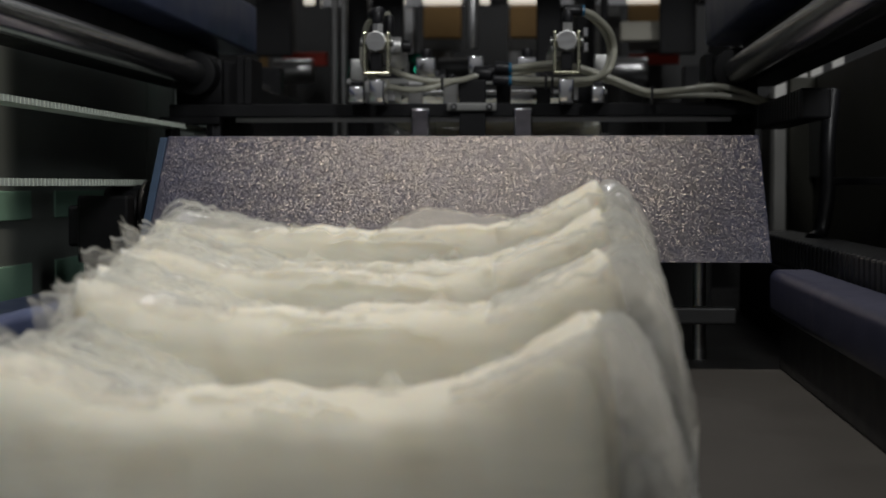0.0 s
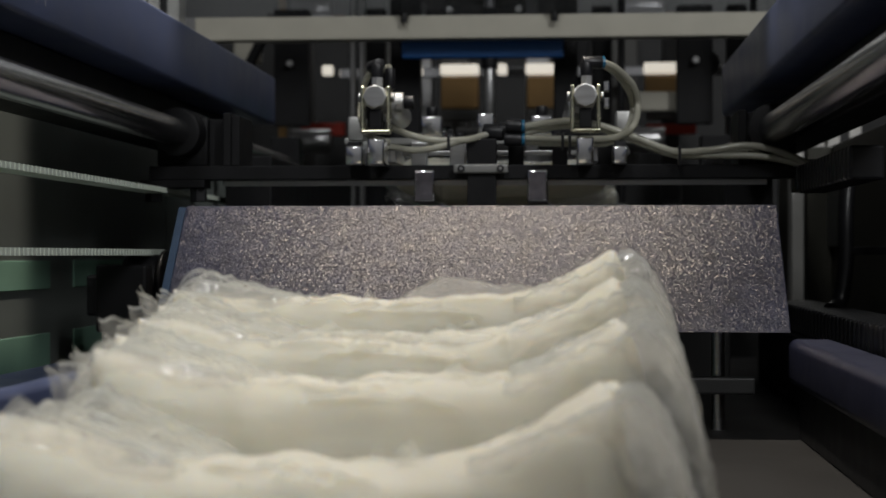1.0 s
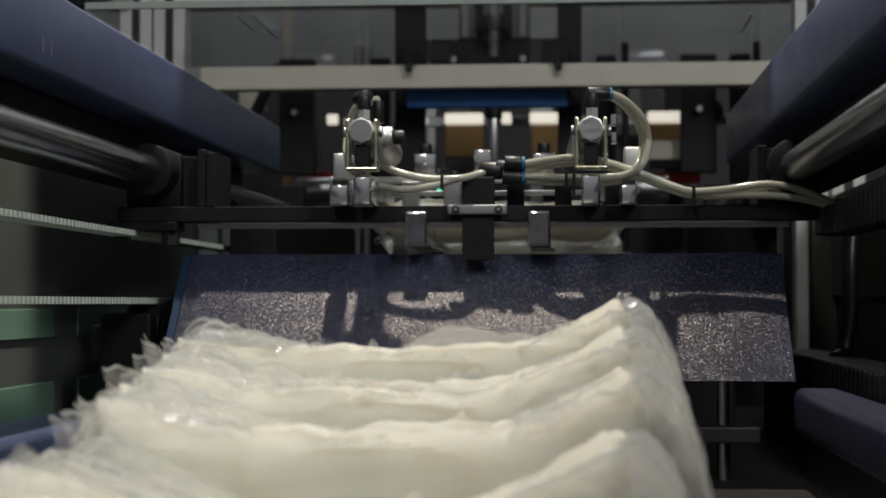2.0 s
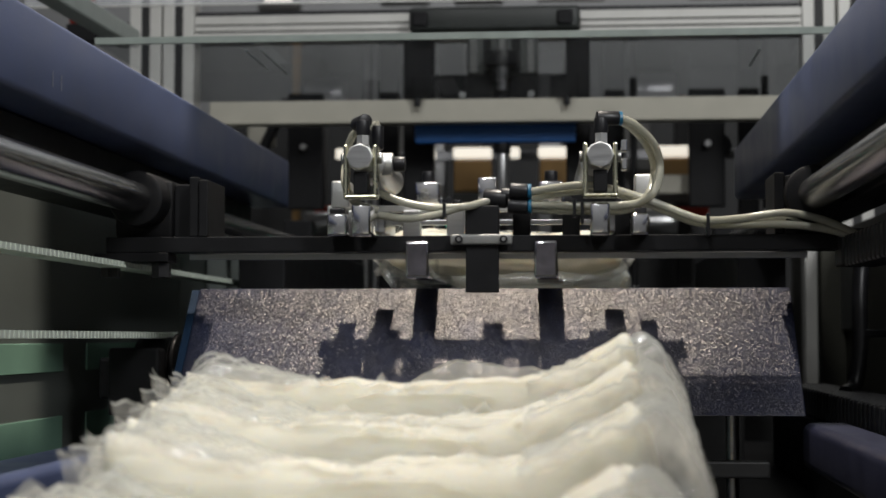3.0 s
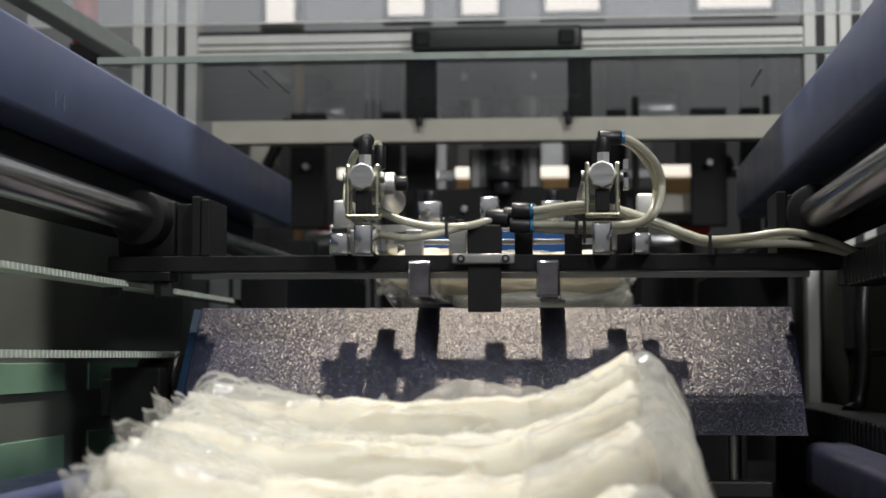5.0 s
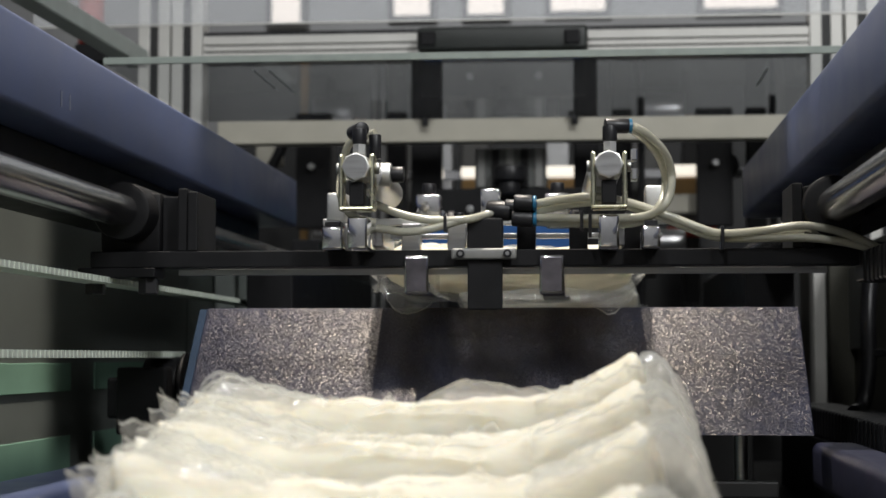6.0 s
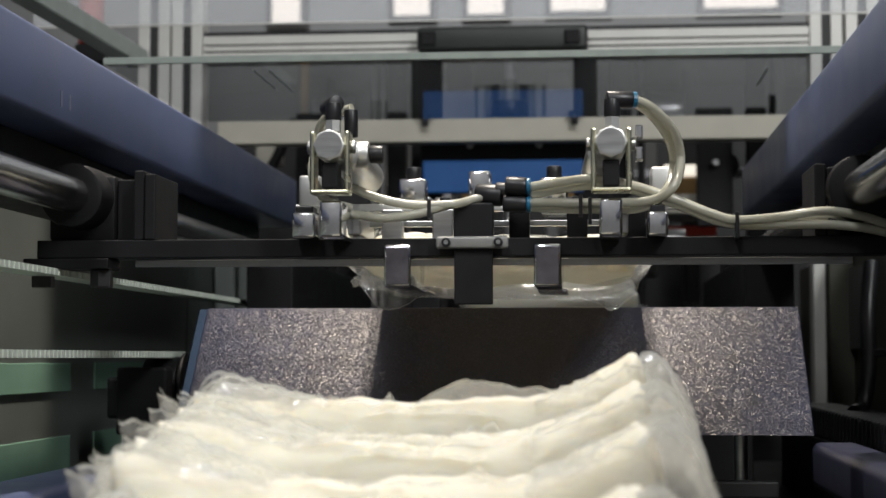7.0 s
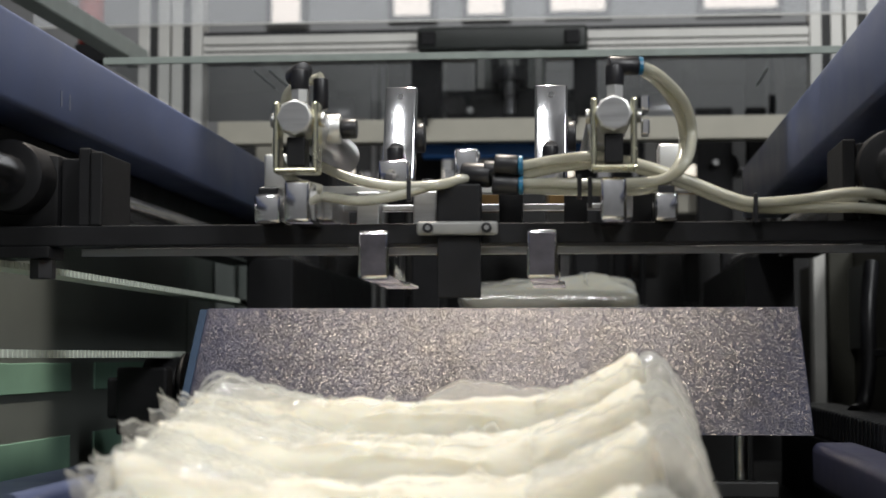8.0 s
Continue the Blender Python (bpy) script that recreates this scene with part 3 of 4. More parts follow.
BED = 1.04
PADS = ((0.915, -0.0255, 0.070, 0.008, 0.026), (0.879, -0.040, 0.060, 0.012, 0.028), (0.840, -0.0430, 0.068, 0.010, 0.027), (0.797, -0.0585, 0.060, 0.017, 0.030),
        (0.752, -0.0585, 0.075, 0.014, 0.030), (0.703, -0.0885, 0.060, 0.024, 0.034), (0.655, -0.0830, 0.090, 0.018, 0.032))
for i, (y, top, thick, left, right) in enumerate(PADS):
    pd = thing("folded_pad", (-0.084 + 0.006 * noise.noise((i * 2.1, 0, 0)) - (0.009 if i == 6 else 0.0), y, BED), "soft white folded absorbent pad standing in the stack", "folded pad", "stacked pads")
    pd.scale = (1.0 - (0.35 * max(0.0, 0.77 - y) if i < 6 else 0.0), 1, 1)
    hgt = EYE + top - BED
    part("pad_core", pad_body(0.278, hgt, thick, i * 3.7 + 1, left, 96, 52, right, 1.3, 22), FLUFF, pd, smooth=180)
    for q in range(4):
        n_ = noise.noise((i * 3.1 + q * 2.3, 5.3, q * 0.9))
        b_ = corner_film(hgt - 0.003, left + 0.010 + 0.007 * n_, i * 4.3 + q * 3.1 + 50)
        b_.transform(Matrix.Scale(-1, 4, (1, 0, 0)))
        fl = part("film_corner", b_, FILM, pd, "clear crinkled film corner", smooth=60)
        fl.matrix_basis = pose(-0.004 + 0.004 * n_, (q - 1.5) * thick * 0.20, 0)
    for q in range(5):
        n_ = noise.noise((i * 4.1 + q * 1.9, 3.3, q * 0.7))
        fl = part("film_corner", corner_film(hgt - 0.004, right + 0.004 + 0.006 * n_, i * 6.1 + q * 2.7), FILM, pd, "clear crinkled film corner", smooth=60)
        fl.matrix_basis = pose(0.003 * n_, (q - 2) * thick * 0.19, 0)
    for sx, lift in ((-1, left), (1, right)):
        for q in range(4 if sx < 0 else 0):
            n_ = noise.noise((i * 3.3 + q * 1.7, sx * 2.1, q * 0.9))
            fl = part("film_wing", film(0.060 + 0.022 * n_, (0.046 if sx < 0 else 0.024) + 0.014 * n_, i * 5 + sx * 2 + q * 11, 0.0028, -0.006, 30, 8, 0.0004, 0.0, sx, 0.7), FILM, pd, "clear crinkled film wing", smooth=60)
            fl.matrix_basis = pose(sx * ((0.116 if sx < 0 else 0.106) + 0.006 * n_), (q - 1.5) * thick * 0.24, hgt + 0.45 * lift - (0.026 if sx < 0 else 0.020), 6 * n_, (-9 if sx < 0 else 24) + 10 * n_, sx * 5)
        for q in range(7):
            n_ = noise.noise((i * 2.7 + q * 2.3, sx * 1.1, q * 1.9))
            fl = part("film_side", film(0.11, 0.010 + 0.006 * n_, i * 9 + sx * 4 + q * 17 + 5, 0.008, 0.003, 30, 5), FILM, pd, "clear crinkled film side", smooth=60)
            fl.matrix_basis = Matrix.Translation((sx * 0.134, (q - 3) * thick * 0.14, hgt * 0.50 - 0.012)) @ pose(0, 0, 0, 0, sx * (82 + 12 * n_), 0)
    for q in range(7):
        n_ = noise.noise((i * 1.9, q * 1.3, 0.4))
        fl = part("film_edge", film(0.08 + 0.06 * abs(n_), 0.018 + 0.008 * n_, i * 7 + q * 13 + 3, 0.008, -0.012), FILM, pd, "clear crinkled film edge", smooth=60)
        fl.matrix_basis = pose(-0.085 + 0.027 * q + 0.02 * n_, thick * (0.24 - 0.16 * (q % 4)), hgt - 0.008 - 0.004 * (q % 4 == 3), 25 * n_ + 14, 6 * n_, 16 * n_)
    if i == 0:
        fl = part("film_arch", film(0.112, 0.034, 77.0, 0.002, -0.012, 36, 10, 0.0004, 0.9), FILM, pd, "clear film arching over the fold", smooth=60)
        fl.matrix_basis = pose(0.036, -0.010, hgt - 0.008, 12, 0, 0)


def flat_pad(name, seed, label, rumple=1.6):
    """A pad lying down: its thin front edge at y = 0, reaching back along +y."""
    p = thing(name, (0, 0, 0), label, "folded pad")
    b_ = pad_body(0.236, 0.210, 0.036, seed, 0.0, 72, 32, None, rumple, 16)
    b_.transform(pose(0, 0.002, 0.006, -90))
    part("pad_core", b_, FLUFF, p, smooth=180)
    b_ = pad_body(0.254, 0.216, 0.050, seed + 5, 0.0, 64, 32, None, 0.7, 5)
    b_.transform(pose(0, 0, 0, -90))
    part("film_sleeve", b_, FILM, p, "clear film sleeve", smooth=180)
    for sx in (-1, 1):
        fl = part("film_tuft", film(0.034, 0.020, seed + 13 + sx, 0.006, 0.006, 24, 8, 0.0004, 0.5, 0, 2.0), FILM, p, "crumpled film tuft", smooth=60)
        fl.matrix_basis = pose(sx * 0.102, 0.060, 0.016, 10, sx * 8, 0)
    for sx in (-1, 1):
        w_ = film(0.19, 0.026, seed + sx, 0.004, 0.008, 30, 8, 0.0004, 0.4, 0, 0.8)
        fl = part("film_wing", w_, FILM, p, "clear crinkled film wing", smooth=60)
        fl.matrix_basis = Matrix.Translation((sx * 0.108, 0.085, -0.006)) @ pose(0, 0, 0, 0, sx * 100, 0) @ pose(0, 0, 0, 0, 0, 90)
    for sx in (-1, 1):
        fl = part("film_flap", film(0.050, 0.034, seed + 7 + sx, 0.002, 0.004, 20, 8, 0.0004, 0.6, 0, 0.25), FILM, p, "hanging film flap", smooth=60)
        fl.matrix_basis = pose(sx * 0.090, 0.014, -0.016, 176, -sx * 14, 0)
    return p


held = flat_pad("folded_pad_held", 31.0, "soft white folded pad carried by the gripper")
held.name = "folded_pad"
waiting = flat_pad("folded_pad", 47.0, "soft white folded pad waiting on the infeed belt", 3.2)
waiting.matrix_basis = pose(0.058, 2.10, EYE + 0.068, 0, 0, 90)

# ---- infeed behind the chute ----
inf = thing("infeed_conveyor", (0, 0, 0), "black infeed conveyor behind the chute plate", "conveyor")
part("infeed_belt", box(-0.34, 0.17, 1.96, 2.75, EYE + 0.030, EYE + 0.046, 0.004), TABLE, inf)
part("infeed_frame", box(-0.36, 0.19, 1.98, 2.72, 1.04, EYE + 0.028, 0.004), DARK, inf)
part("infeed_roller", rod((-0.34, 1.955, EYE + 0.036), (0.17, 1.955, EYE + 0.036), 0.010, 18, 0.001), STEEL, inf, smooth=40)
for x0, x1 in ((-0.40, -0.345), (0.175, 0.23)):
    part("infeed_side", box(x0, x1, 1.90, 2.6, EYE + 0.02, EYE + 0.115, 0.002), BLACK, inf)

for x0, x1 in ((-0.272, -0.226), (-0.024, 0.012)):
    part("guide_column", box(x0, x1, 2.500, 2.530, EYE + 0.0465, EYE + 0.456, 0.003), BLACK, inf, "black guide column")

# ---- left side: panel, belts, pulley ----
panel = thing("machine_side", (0, 0, 0), "dull grey sheet metal side panel with painted green reflections", "side panel")
part("sheet", box(-0.545, -0.52, 0.3, 2.10, 1.04, EYE + 0.150, 0.001), GREY, panel)
part("sheet", box(-0.545, -0.52, 2.104, 2.9, 1.04, EYE + 0.150, 0.001), GREY, panel)
# Green bands painted on for reflections in the shiny sheet.
for z0, z1 in ((-0.034, -0.006), (-0.112, -0.078)):
    for y0, y1 in ((0.5, 1.36), (1.40, 1.62), (1.70, 2.05)):
        part("reflected_band", box(-0.5195, -0.5183, y0, y1, EYE + z0, EYE + z1, 0.0004), GREEN, panel, "pale green band painted as a reflection")
for y0 in (2.25, 2.55):
    part("post", box(-0.519, -0.49, y0, y0 + 0.03, 1.04, EYE + 0.148, 0.002), GREY, panel)


def belt(x0, x1, y0, y1, z, t):
    b_ = box(x0, x1, y0, y1, z, z + t, 0.0004, 1)
    n = int((y1 - y0) / 0.010)
    for i in range(n):
        yy = y0 + 0.005 + i * 0.010
        t_ = bmesh.ops.create_cube(b_, size=1)["verts"]
        for v in t_:
            v.co = (x1 + 0.0002 + v.co.x * 0.0012, yy + v.co.y * 0.005, z + t / 2 + v.co.z * t * 0.9)
    return b_


b1 = thing("timing_belt", (0, 0, 0), "white toothed timing belt driving the carriage", "timing belt", "timing belts")
part("belt_run", belt(-0.436, -0.412, 0.4, 2.40, EYE + 0.0630, 0.0055), BELT, b1)
b2 = thing("timing_belt", (0, 0, 0), "white toothed timing belt return run", "timing belt", "timing belts")
part("belt_run", belt(-0.436, -0.412, 0.4, 1.66, EYE - 0.0010, 0.0062), BELT, b2)
pul = thing("belt_pulley", (0, 0, 0), "black belt pulley on its bracket", "pulley")
part("wheel", rod((-0.440, 1.62, EYE - 0.030), (-0.405, 1.62, EYE - 0.030), 0.030, 28, 0.002), RUBBER, pul, smooth=40)
part("flange", rod((-0.403, 1.62, EYE - 0.030), (-0.399, 1.62, EYE - 0.030), 0.034, 28, 0.001), RUBBER, pul, smooth=40)
part("bracket", box(-0.455, -0.405, 1.56, 1.585, EYE - 0.075, EYE - 0.010, 0.003), BLACK, pul)
part("hub", box(-0.470, -0.443, 1.58, 1.66, EYE - 0.060, EYE - 0.020, 0.003), BLACK, pul)
part("stand", box(-0.460, -0.430, 1.60, 1.64, 1.04, EYE - 0.062, 0.002), BLACK, pul)

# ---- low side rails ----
# The right rail is shaded by its darker paint colour.
for x0, x1, top, paint, words in ((-0.47, -0.405, -0.098, NAVY, "navy painted low side rail with worn edge"), (0.190, 0.232, -0.074, SHADED_NAVY, "navy low side rail in a shaded darker tone")):
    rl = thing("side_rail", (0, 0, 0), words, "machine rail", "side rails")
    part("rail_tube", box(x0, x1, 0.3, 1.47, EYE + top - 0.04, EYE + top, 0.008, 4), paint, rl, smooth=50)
    part("rail_base", box(x0 + 0.008, x1 - 0.008, 0.32, 1.45, 1.04, EYE + top - 0.04, 0.002), BLACK, rl)

# ---- right side: panel, chain, cable ----
rp = thing("machine_side", (0, 0, 0), "dark grey sheet metal side panel", "side panel")
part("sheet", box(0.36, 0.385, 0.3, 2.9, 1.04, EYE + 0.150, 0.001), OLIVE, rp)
for y0, y1 in ((2.18, 2.32), (2.36, 2.58)):
    part("cover_plate", box(0.352, 0.3596, y0, y1, EYE + 0.010, EYE + 0.120, 0.001), DIM, rp, "dull grey cover plate")
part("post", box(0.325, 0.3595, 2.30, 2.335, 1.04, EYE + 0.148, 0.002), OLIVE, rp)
part("post", box(0.325, 0.3595, 1.52, 1.55, 1.04, EYE + 0.148, 0.002), BLACK, rp)
lc = thing("drag_chain", (0, 0, 0), "black ribbed drag chain lying along the bed", "drag chain")
part("chain_tray", box(0.236, 0.30, 0.9, 2.1, 1.041, EYE - 0.085, 0.002), BLACK, lc)
for i in range(44):
    part("chain_link", box(0.240, 0.292, 1.05 + i * 0.022, 1.068 + i * 0.022, EYE - 0.0848, EYE - 0.055, 0.003), RUBBER, lc)
cb = thing("hanging_cable", (0, 0, 0), "thick black cable hanging down the side panel", "cable")
part("cable_run", hose(((0.30, 1.80, EYE + 0.10), (0.292, 1.78, EYE + 0.05), (0.290, 1.77, EYE - 0.01), (0.282, 1.76, EYE - 0.05), (0.270, 1.74, EYE - 0.058)), 0.0085, 10, 12), RUBBER, cb, smooth=60)
part("cable_clip", box(0.285, 0.36, 1.765, 1.78, EYE + 0.000, EYE + 0.008, 0.001), BLACK, cb)

# ---- guards and the profile frame ----
cover = solo("cover_sheet", box(-0.53, 0.272, 1.757, 2.20, EYE + 0.3195, EYE + 0.3265, 0.001), COVER, "clear acrylic cover sheet with scratched edge", "guard sheet")
cover.visible_shadow = False
cover.data.materials.append(CLEAR)
for p in cover.data.polygons:
    p.material_index = 0 if p.normal.z < -0.5 else 1
# Pale streaks drawn on the sheet in place of reflected edges.
for xs, y0, y1 in ((-0.374, 1.80, 1.93), (-0.357, 1.80, 1.97), (0.196, 1.84, 1.96)):
    part("streak", box(xs, xs + 0.0022, y0, y1, EYE + 0.3189, EYE + 0.3193, 0), EDGE, cover, "pale streak painted for a reflected edge")
solo("sheet_trim", box(-0.53, 0.272, 1.752, 1.7565, EYE + 0.3190, EYE + 0.3268, 0.0008), EDGE, "grey green edge trim of the cover sheet", "trim", kind="structure")
cbm = thing("cover_beam", (0, 0, 0), "cream painted beam under the cover sheet", "beam")
part("beam_body", box(-0.551, 0.286, 2.402, 2.43, EYE + 0.3145, EYE + 0.3490, 0.0015), CREAM, cbm)
part("beam_lip", box(-0.551, 0.286, 2.396, 2.4015, EYE + 0.3145, EYE + 0.3195, 0.0008), CREAM, cbm)
for x in (-0.2395, -0.0216):
    part("stud", rod((x, 2.390, EYE + 0.3365), (x, 2.390, EYE + 0.3525), 0.0046, 12, 0.0008), RUBBER, cbm, smooth=40)
    part("stud_bracket", box(x - 0.009, x + 0.009, 2.3855, 2.4015, EYE + 0.3500, EYE + 0.3560, 0.0008), BLACK, cbm)


def profile(name, parent, x0, x1, z0, z1, y, depth, along):
    """A slotted aluminium profile: a core and proud ribs with dark slots between."""
    core = part(name, box(x0, x1, y + 0.004, y + depth, z0, z1, 0.001), FRAME, parent)
    ribs = ((0.0, 0.34), (0.40, 0.60), (0.66, 1.0)) if along == "x" else ((0.0, 0.36), (0.64, 1.0))
    for a, c in ribs:
        if along == "x":
            part("profile_rib", box(x0, x1, y, y + 0.0039, z0 + a * (z1 - z0), z0 + c * (z1 - z0), 0.0008), FRAME, core)
        else:
            part("profile_rib", box(x0 + a * (x1 - x0), x0 + c * (x1 - x0), y, y + 0.0039, z0, z1, 0.0008), FRAME, core)
    part("profile_slot", box(x0 + 0.003, x1 - 0.003, y + 0.0036, y + 0.0042, z0 + 0.003, z1 - 0.003, 0), DARK, core)
    return core


gate = thing("aluminium_gate", (0, 0, 0), "slotted aluminium machine gate with dark handle", "gate")
profile("profile_rail", gate, -0.598, 0.330, EYE + 0.457, EYE + 0.497, 2.50, 0.045, "x")
for x0, x1 in ((-0.700, -0.651), (-0.647, -0.599), (0.331, 0.379), (0.384, 0.433)):
    profile("profile_post", gate, x0, x1, EYE - 0.1, EYE + 0.9, 2.50, 0.045, "z")
part("top_seal", box(-0.598, 0.330, 2.51, 2.54, EYE + 0.498, EYE + 0.505, 0.001), RUBBER, gate)
hd = part("handle", box(-0.259, -0.002, 2.455, 2.495, EYE + 0.461, EYE + 0.497, 0.006, 3), HANDLE, gate, "dark grey plastic handle", smooth=50)
for x in (-0.242, -0.025):
    part("handle_recess", box(x - 0.012, x + 0.012, 2.450, 2.4552, EYE + 0.467, EYE + 0.489, 0.003), BLACK, hd, "black screw recess")
door = solo("guard_door_pane", box(-0.80, 0.46, 2.30, 2.306, EYE + 0.4735, EYE + 1.0, 0.001), HAZE, "clear acrylic guard door pane", "guard sheet")
door.visible_shadow = False
solo("pane_trim", box(-0.80, 0.46, 2.297, 2.2995, EYE + 0.4725, EYE + 0.4750, 0.0005), FRAME, "pale edge trim of the guard door pane", "trim", kind="structure")

# ---- machinery further back ----
back = thing("rear_machine", (0, 0, 0), "dark packing machine with rollers and casings", "machine", kind="structure")
part("rear_wall", box(-1.3, 1.1, 3.60, 3.66, 0.3, EYE + 0.475, 0.004), DARK, back)
part("rear_base", box(-1.0, 0.8, 2.95, 3.55, 0.001, EYE + 0.06, 0.004), DARK, back)
rnd = random.Random(5)
for x, wd, z0, z1, m in ((-0.52, 0.05, 0.10, 0.42, DIM_WHITE), (-0.40, 0.03, 0.10, 0.42, BLACK), (-0.345, 0.045, 0.12, 0.42, DIM_WHITE), (-0.27, 0.02, 0.12, 0.42, STEEL), (-0.215, 0.05, 0.2, 0.42, DIM_WHITE),
                         (-0.06, 0.045, 0.1, 0.42, STEEL), (0.02, 0.03, 0.1, 0.42, BLACK), (0.10, 0.05, 0.15, 0.42, DIM_WHITE), (0.19, 0.03, 0.1, 0.42, DARK), (0.33, 0.06, 0.08, 0.42, DIM_WHITE)):
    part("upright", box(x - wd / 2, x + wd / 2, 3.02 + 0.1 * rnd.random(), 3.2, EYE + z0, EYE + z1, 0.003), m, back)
part("bright_bar", box(-0.42, 0.36, 3.00, 3.012, EYE + 0.322, EYE + 0.340, 0.002), CHROME, back, "polished bright bar")
for x, wd in ((-0.197, 0.067), (-0.047, 0.058), (0.178, 0.087)):
    part("amber_box", box(x - wd / 2, x + wd / 2, 2.96, 3.0, EYE + 0.262, EYE + 0.318, 0.003), AMBER, back, "amber brown casing")
    part("white_strip", box(x - wd / 2, x + wd / 2, 2.955, 2.96, EYE + 0.238, EYE + 0.260, 0.002), DIM_WHITE, back)
part("red_guard", box(0.135, 0.222, 2.93, 2.95, EYE + 0.212, EYE + 0.230, 0.002), RED, back, "red guard strip")
part("red_guard", box(-0.48, -0.40, 2.93, 2.95, EYE + 0.212, EYE + 0.236, 0.002), RED, back, "red guard strip")
for x in (-0.455, -0.31, -0.165, -0.02, 0.13):
    part("roller", rod((x - 0.035, 2.90, EYE + 0.20), (x + 0.035, 2.90, EYE + 0.20), 0.022, 20, 0.002), DARK if rnd.random() < 0.5 else STEEL, back, smooth=40)
LED = glow("green_indicator", (0.05, 0.75, 0.45), 2.0)
part("indicator", rod((-0.228, 2.870, EYE + 0.200), (-0.228, 2.8755, EYE + 0.200), 0.010, 16, 0.001), LED, back, "glowing green indicator lamp")
# Added plate that keeps the indicator's mirror image off the cover sheet.
part("indicator_blocker", box(-0.246, -0.210, 2.690, 2.8755, EYE + 0.2115, EYE + 0.2140, 0.0006), BLACK, back)
part("indicator_box", box(-0.25, -0.205, 2.876, 2.90, EYE + 0.06, EYE + 0.225, 0.002), BLACK, back)
part("slanted_pipe", rod((-0.58, 2.88, EYE + 0.30), (-0.52, 2.88, EYE + 0.42), 0.010, 14), BLACK, back, smooth=40)
part("casing", box(-0.60, -0.555, 2.92, 2.96, EYE + 0.345, EYE + 0.42, 0.003), CREAM, back, "cream casing")
part("casing", box(0.115, 0.215, 2.84, 2.86, EYE + 0.245, EYE + 0.278, 0.003), CREAM, back, "cream casing")
part("roller_end", rod((0.235, 2.86, EYE + 0.33), (0.235, 2.89, EYE + 0.33), 0.022, 22, 0.002), RUBBER, back, smooth=40)
part("brass_strip", box(-0.515, -0.50, 2.90, 2.905, EYE + 0.10, EYE + 0.30, 0.001), AMBER, back)
for x in (-0.36, -0.345, 0.085, 0.30):
    part("thin_post", rod((x, 2.74, EYE + 0.05), (x, 2.74, EYE + 0.43), 0.006, 12), STEEL if x < 0 else BLACK, back, smooth=40)
# Bright reflections on the rear machine, made as glowing patches.
GLOW = glow("glow_patch", (1.0, 0.93, 0.80), 1.0)
for x, wd in ((-0.199, 0.070), (-0.042, 0.075), (0.172, 0.078), (-0.440, 0.020), (-0.275, 0.016), (-0.122, 0.018), (0.247, 0.018)):
    part("glow_patch", box(x - wd / 2, x + wd / 2, 2.985, 2.998, EYE + 0.326, EYE + 0.345, 0.003), GLOW, back, "white patch glowing in place of reflected light")
for x in (-0.33, 0.055, 0.28):
    part("black_column", box(x - 0.017, x + 0.017, 2.80, 2.83, EYE + 0.06, EYE + 0.42, 0.003), BLACK, back)
for x in (-0.475, 0.21):
    part("steel_bolt", rod((x, 2.78, EYE + 0.325), (x, 2.80, EYE + 0.325), 0.006, 6, 0.001), STEEL, back)
    part("bolt_plate", box(x - 0.03, x + 0.03, 2.801, 2.83, EYE + 0.22, EYE + 0.42, 0.002), BLACK, back)
pusher = thing("blue_pusher", (0, 0, 0), "blue painted pusher plate sliding up and down", "pusher")
part("pusher_plate", box(-0.248, -0.009, 2.435, 2.450, -0.0245, 0.0245, 0.003), BLUEP, pusher)
part("pusher_body", box(-0.253, -0.005, 2.451, 2.480, -0.010, 0.080, 0.003), BLACK, pusher, "black pusher body")
for x in (-0.178, -0.075):
    part("body_screw", rod((x, 2.445, 0.049), (x, 2.4506, 0.049), 0.0056, 12, 0.001), STEEL, pusher)
part("pusher_stem", rod((-0.118, 2.445, -0.118), (-0.118, 2.445, -0.0240), 0.0085, 16, 0.001), STEEL, pusher, smooth=40)
part("pusher_column", box(-0.171, -0.065, 2.454, 2.478, 0.0805, 0.140, 0.002), DIM, pusher, "dull grey ribbed column")
for k in range(5):
    part("column_rib", box(-0.167 + 0.0215 * k, -0.156 + 0.0215 * k, 2.4485, 2.4538, 0.0815, 0.139, 0.001), BLACK if k % 2 else STRAP, pusher)
part("knob", rod((-0.118, 2.432, 0.088), (-0.118, 2.432, 0.110), 0.0245, 24, 0.003), RUBBER, pusher, "black knob", smooth=40)
part("knob_neck", rod((-0.118, 2.432, 0.068), (-0.118, 2.432, 0.088), 0.0160, 20, 0.002), RUBBER, pusher, smooth=40)
part("stem_collar", rod((-0.118, 2.445, -0.040), (-0.118, 2.445, -0.0245), 0.0125, 16, 0.001), BLACK, pusher, smooth=40)
# Lit white panels beyond the gate; their brightness is given as glow.
PANEL_GLOW = glow("glowing_white_panel", (1.0, 0.90, 0.82), 1.1)
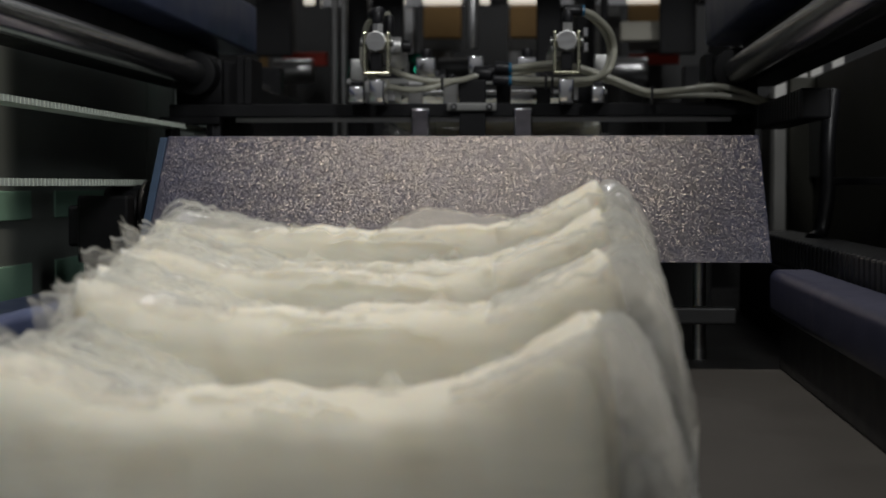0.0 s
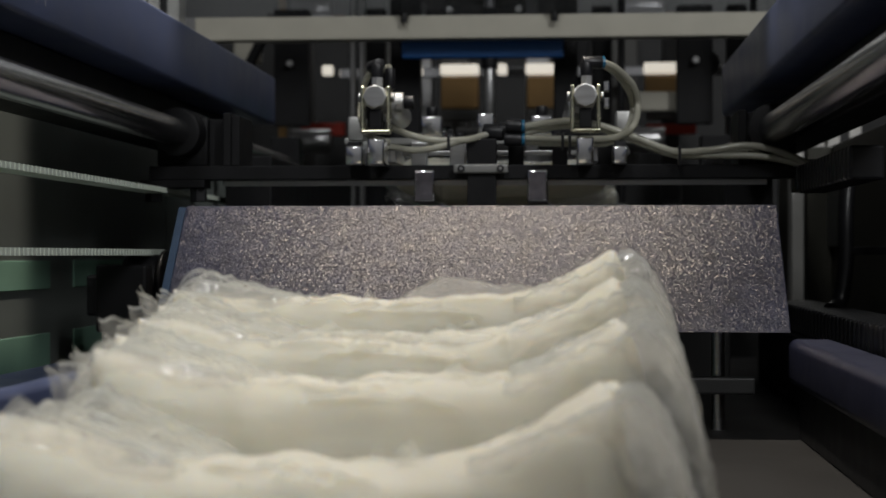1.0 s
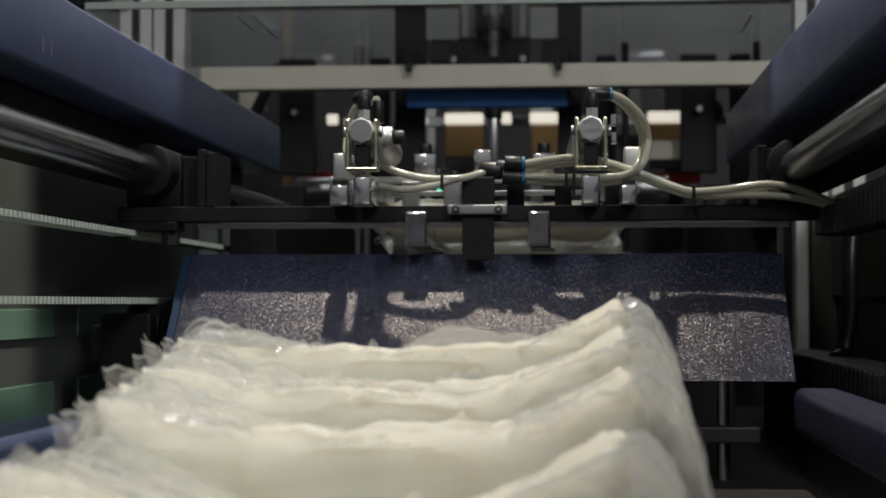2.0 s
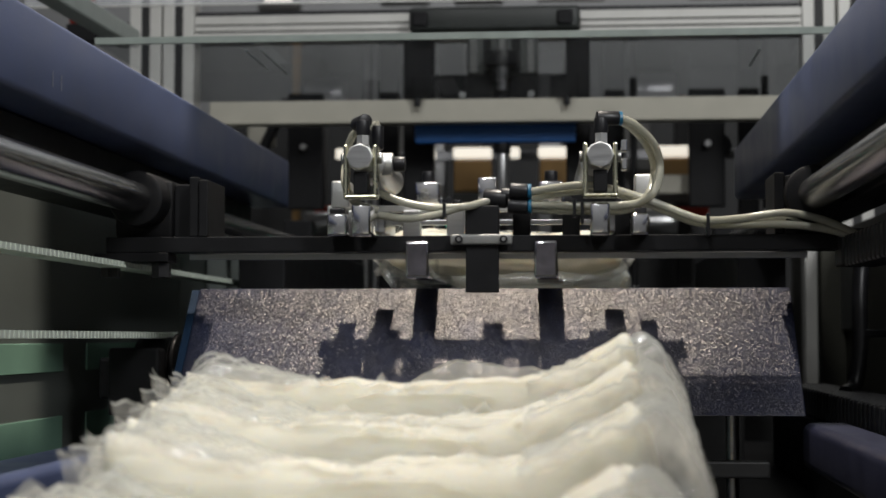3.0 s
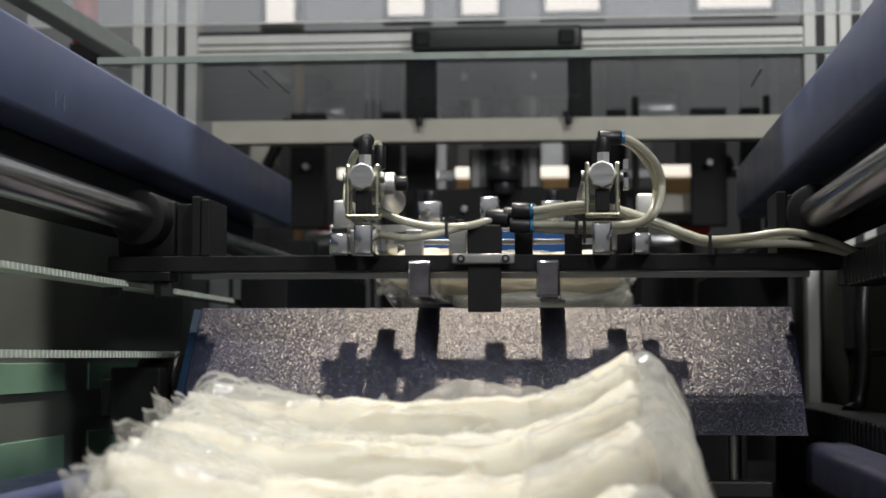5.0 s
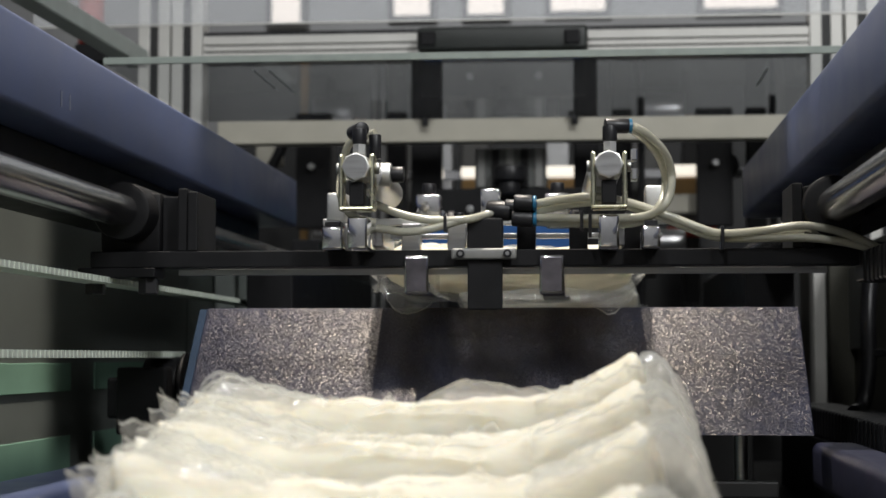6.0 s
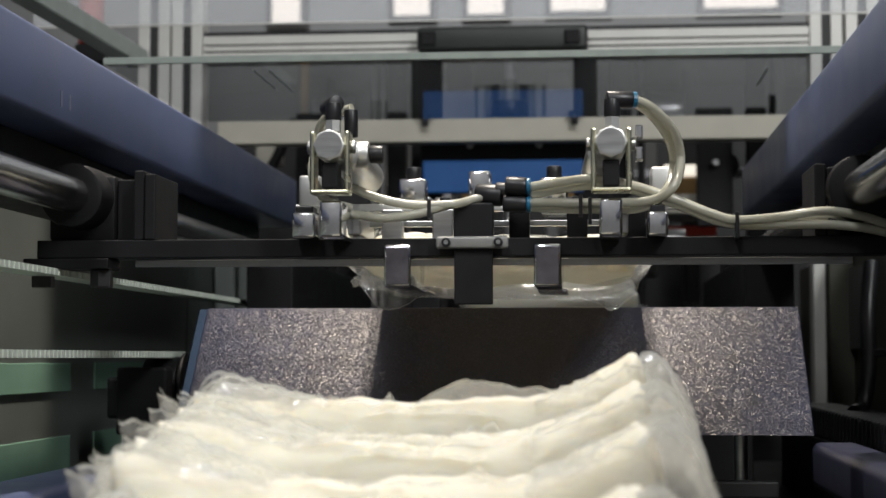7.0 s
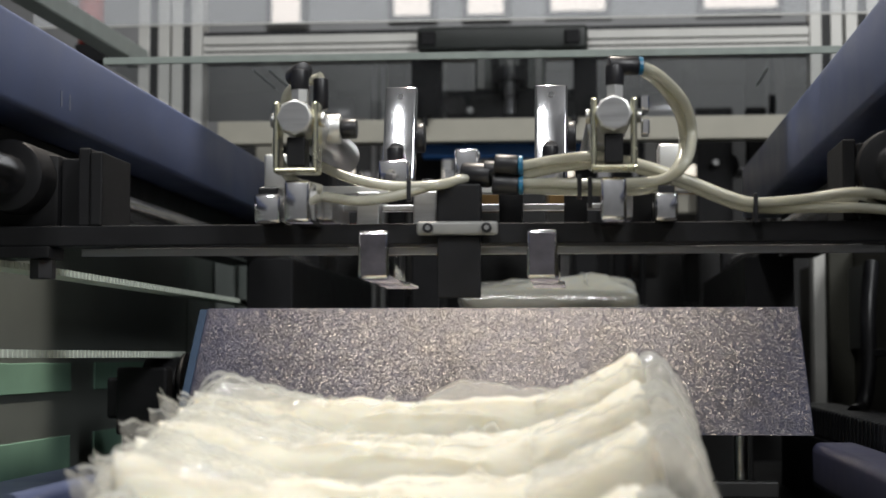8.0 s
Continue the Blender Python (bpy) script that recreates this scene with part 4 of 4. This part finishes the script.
for x, wd, z in ((-0.50, 0.10, 1.065), (-0.29, 0.10, 1.065), (-0.03, 0.15, 1.07), (0.42, 0.20, 1.07), (-0.86, 0.08, 1.05)):
    lp = thing("hall_bright_panel", (0, 0, 0), "bright white hall panel with its light as glow", "ceiling light", "hall luminaires")
    part("housing", box(x - wd / 2 - 0.02, x + wd / 2 + 0.02, 4.605, 4.66, EYE + z - 0.12, EYE + z + 0.2, 0.004), DIM_WHITE, lp)
    part("hanger", rod((x, 4.63, EYE + z + 0.19), (x, 4.63, 4.0), 0.006, 10), STEEL, lp)
    part("glow_face", box(x - wd / 2, x + wd / 2, 4.598, 4.6045, EYE + z - 0.10, EYE + z + 0.18, 0.001), PANEL_GLOW, lp)
ss = box(-0.014, 0.014, -0.62, 0.0, -0.012, 0.012, 0.002)
ss.transform(pose(-0.613, 2.19, EYE + 0.405, 0, 0, -1.5))
part("edge_strip", ss, EDGE, gate, "grey green edge strip")
wl = part("warning_lamp", rod((-0.785, 2.53, EYE + 0.492), (-0.785, 2.53, EYE + 0.60), 0.020, 18, 0.004), RED, gate, "orange red warning lamp", smooth=40)
part("lamp_socket", box(-0.805, -0.701, 2.51, 2.55, EYE + 0.462, EYE + 0.491, 0.002), BLACK, wl)


def motions():
    road = ((0, 1.84), (0.5, 1.745), (1.0, 1.668), (1.5, 1.59), (2.0, 1.53), (2.5, 1.485), (3.0, 1.463), (3.5, 1.463), (4.5, 1.463), (5.3, 1.463),
            (5.7, 1.43), (6.0, 1.392), (6.5, 1.328), (7.0, 1.254), (7.5, 1.19), (8.0, 1.114))
    walk(carriage, [(t, pose(0, y, 0)) for t, y in road])
    for arm, x in arms:
        walk(arm, [(0, pose(x, 0.20, zz(0.142), -89)), (7.58, pose(x, 0.20, zz(0.142), -89)), (7.64, pose(x, 0.20, zz(0.142), -45)), (7.7, pose(x, 0.20, zz(0.142), -18)), (8.0, pose(x, 0.20, zz(0.142), -18))])
    px, pz = -0.0766, zz(0.0790)
    rows = [(t, pose(px, y + 0.106, pz)) for t, y in road if t < 6.9]
    rows += [(6.95, pose(px, 1.368, pz, 0)), (7.10, pose(px, 1.348, pz, -5)), (7.15, pose(px, 1.342, pz, -34)), (7.2, pose(px, 1.336, pz, -66)), (7.3, pose(px, 1.324, pz, -83)),
             (7.6, pose(px, 1.284, pz, -88)), (7.8, pose(px, 1.253, pz, -88)), (7.86, pose(px, 1.244, pz, -88)), (7.9, pose(px, 1.236, pz - 0.006, -87)), (7.95, pose(px, 1.13, pz - 0.07, -56)), (8.0, pose(px, 1.02, zz(-0.048), -25))]
    walk(held, rows)
    walk(pusher, [(t, pose(0, 0, EYE + 0.937 * h)) for t, h in ((0, 0.34), (1.5, 0.335), (2.9, 0.335), (3.5, 0.290), (4.0, 0.21), (4.5, 0.182), (5.8, 0.182), (6.5, 0.19), (7.0, 0.285), (7.3, 0.335), (8.0, 0.340))])


motions()
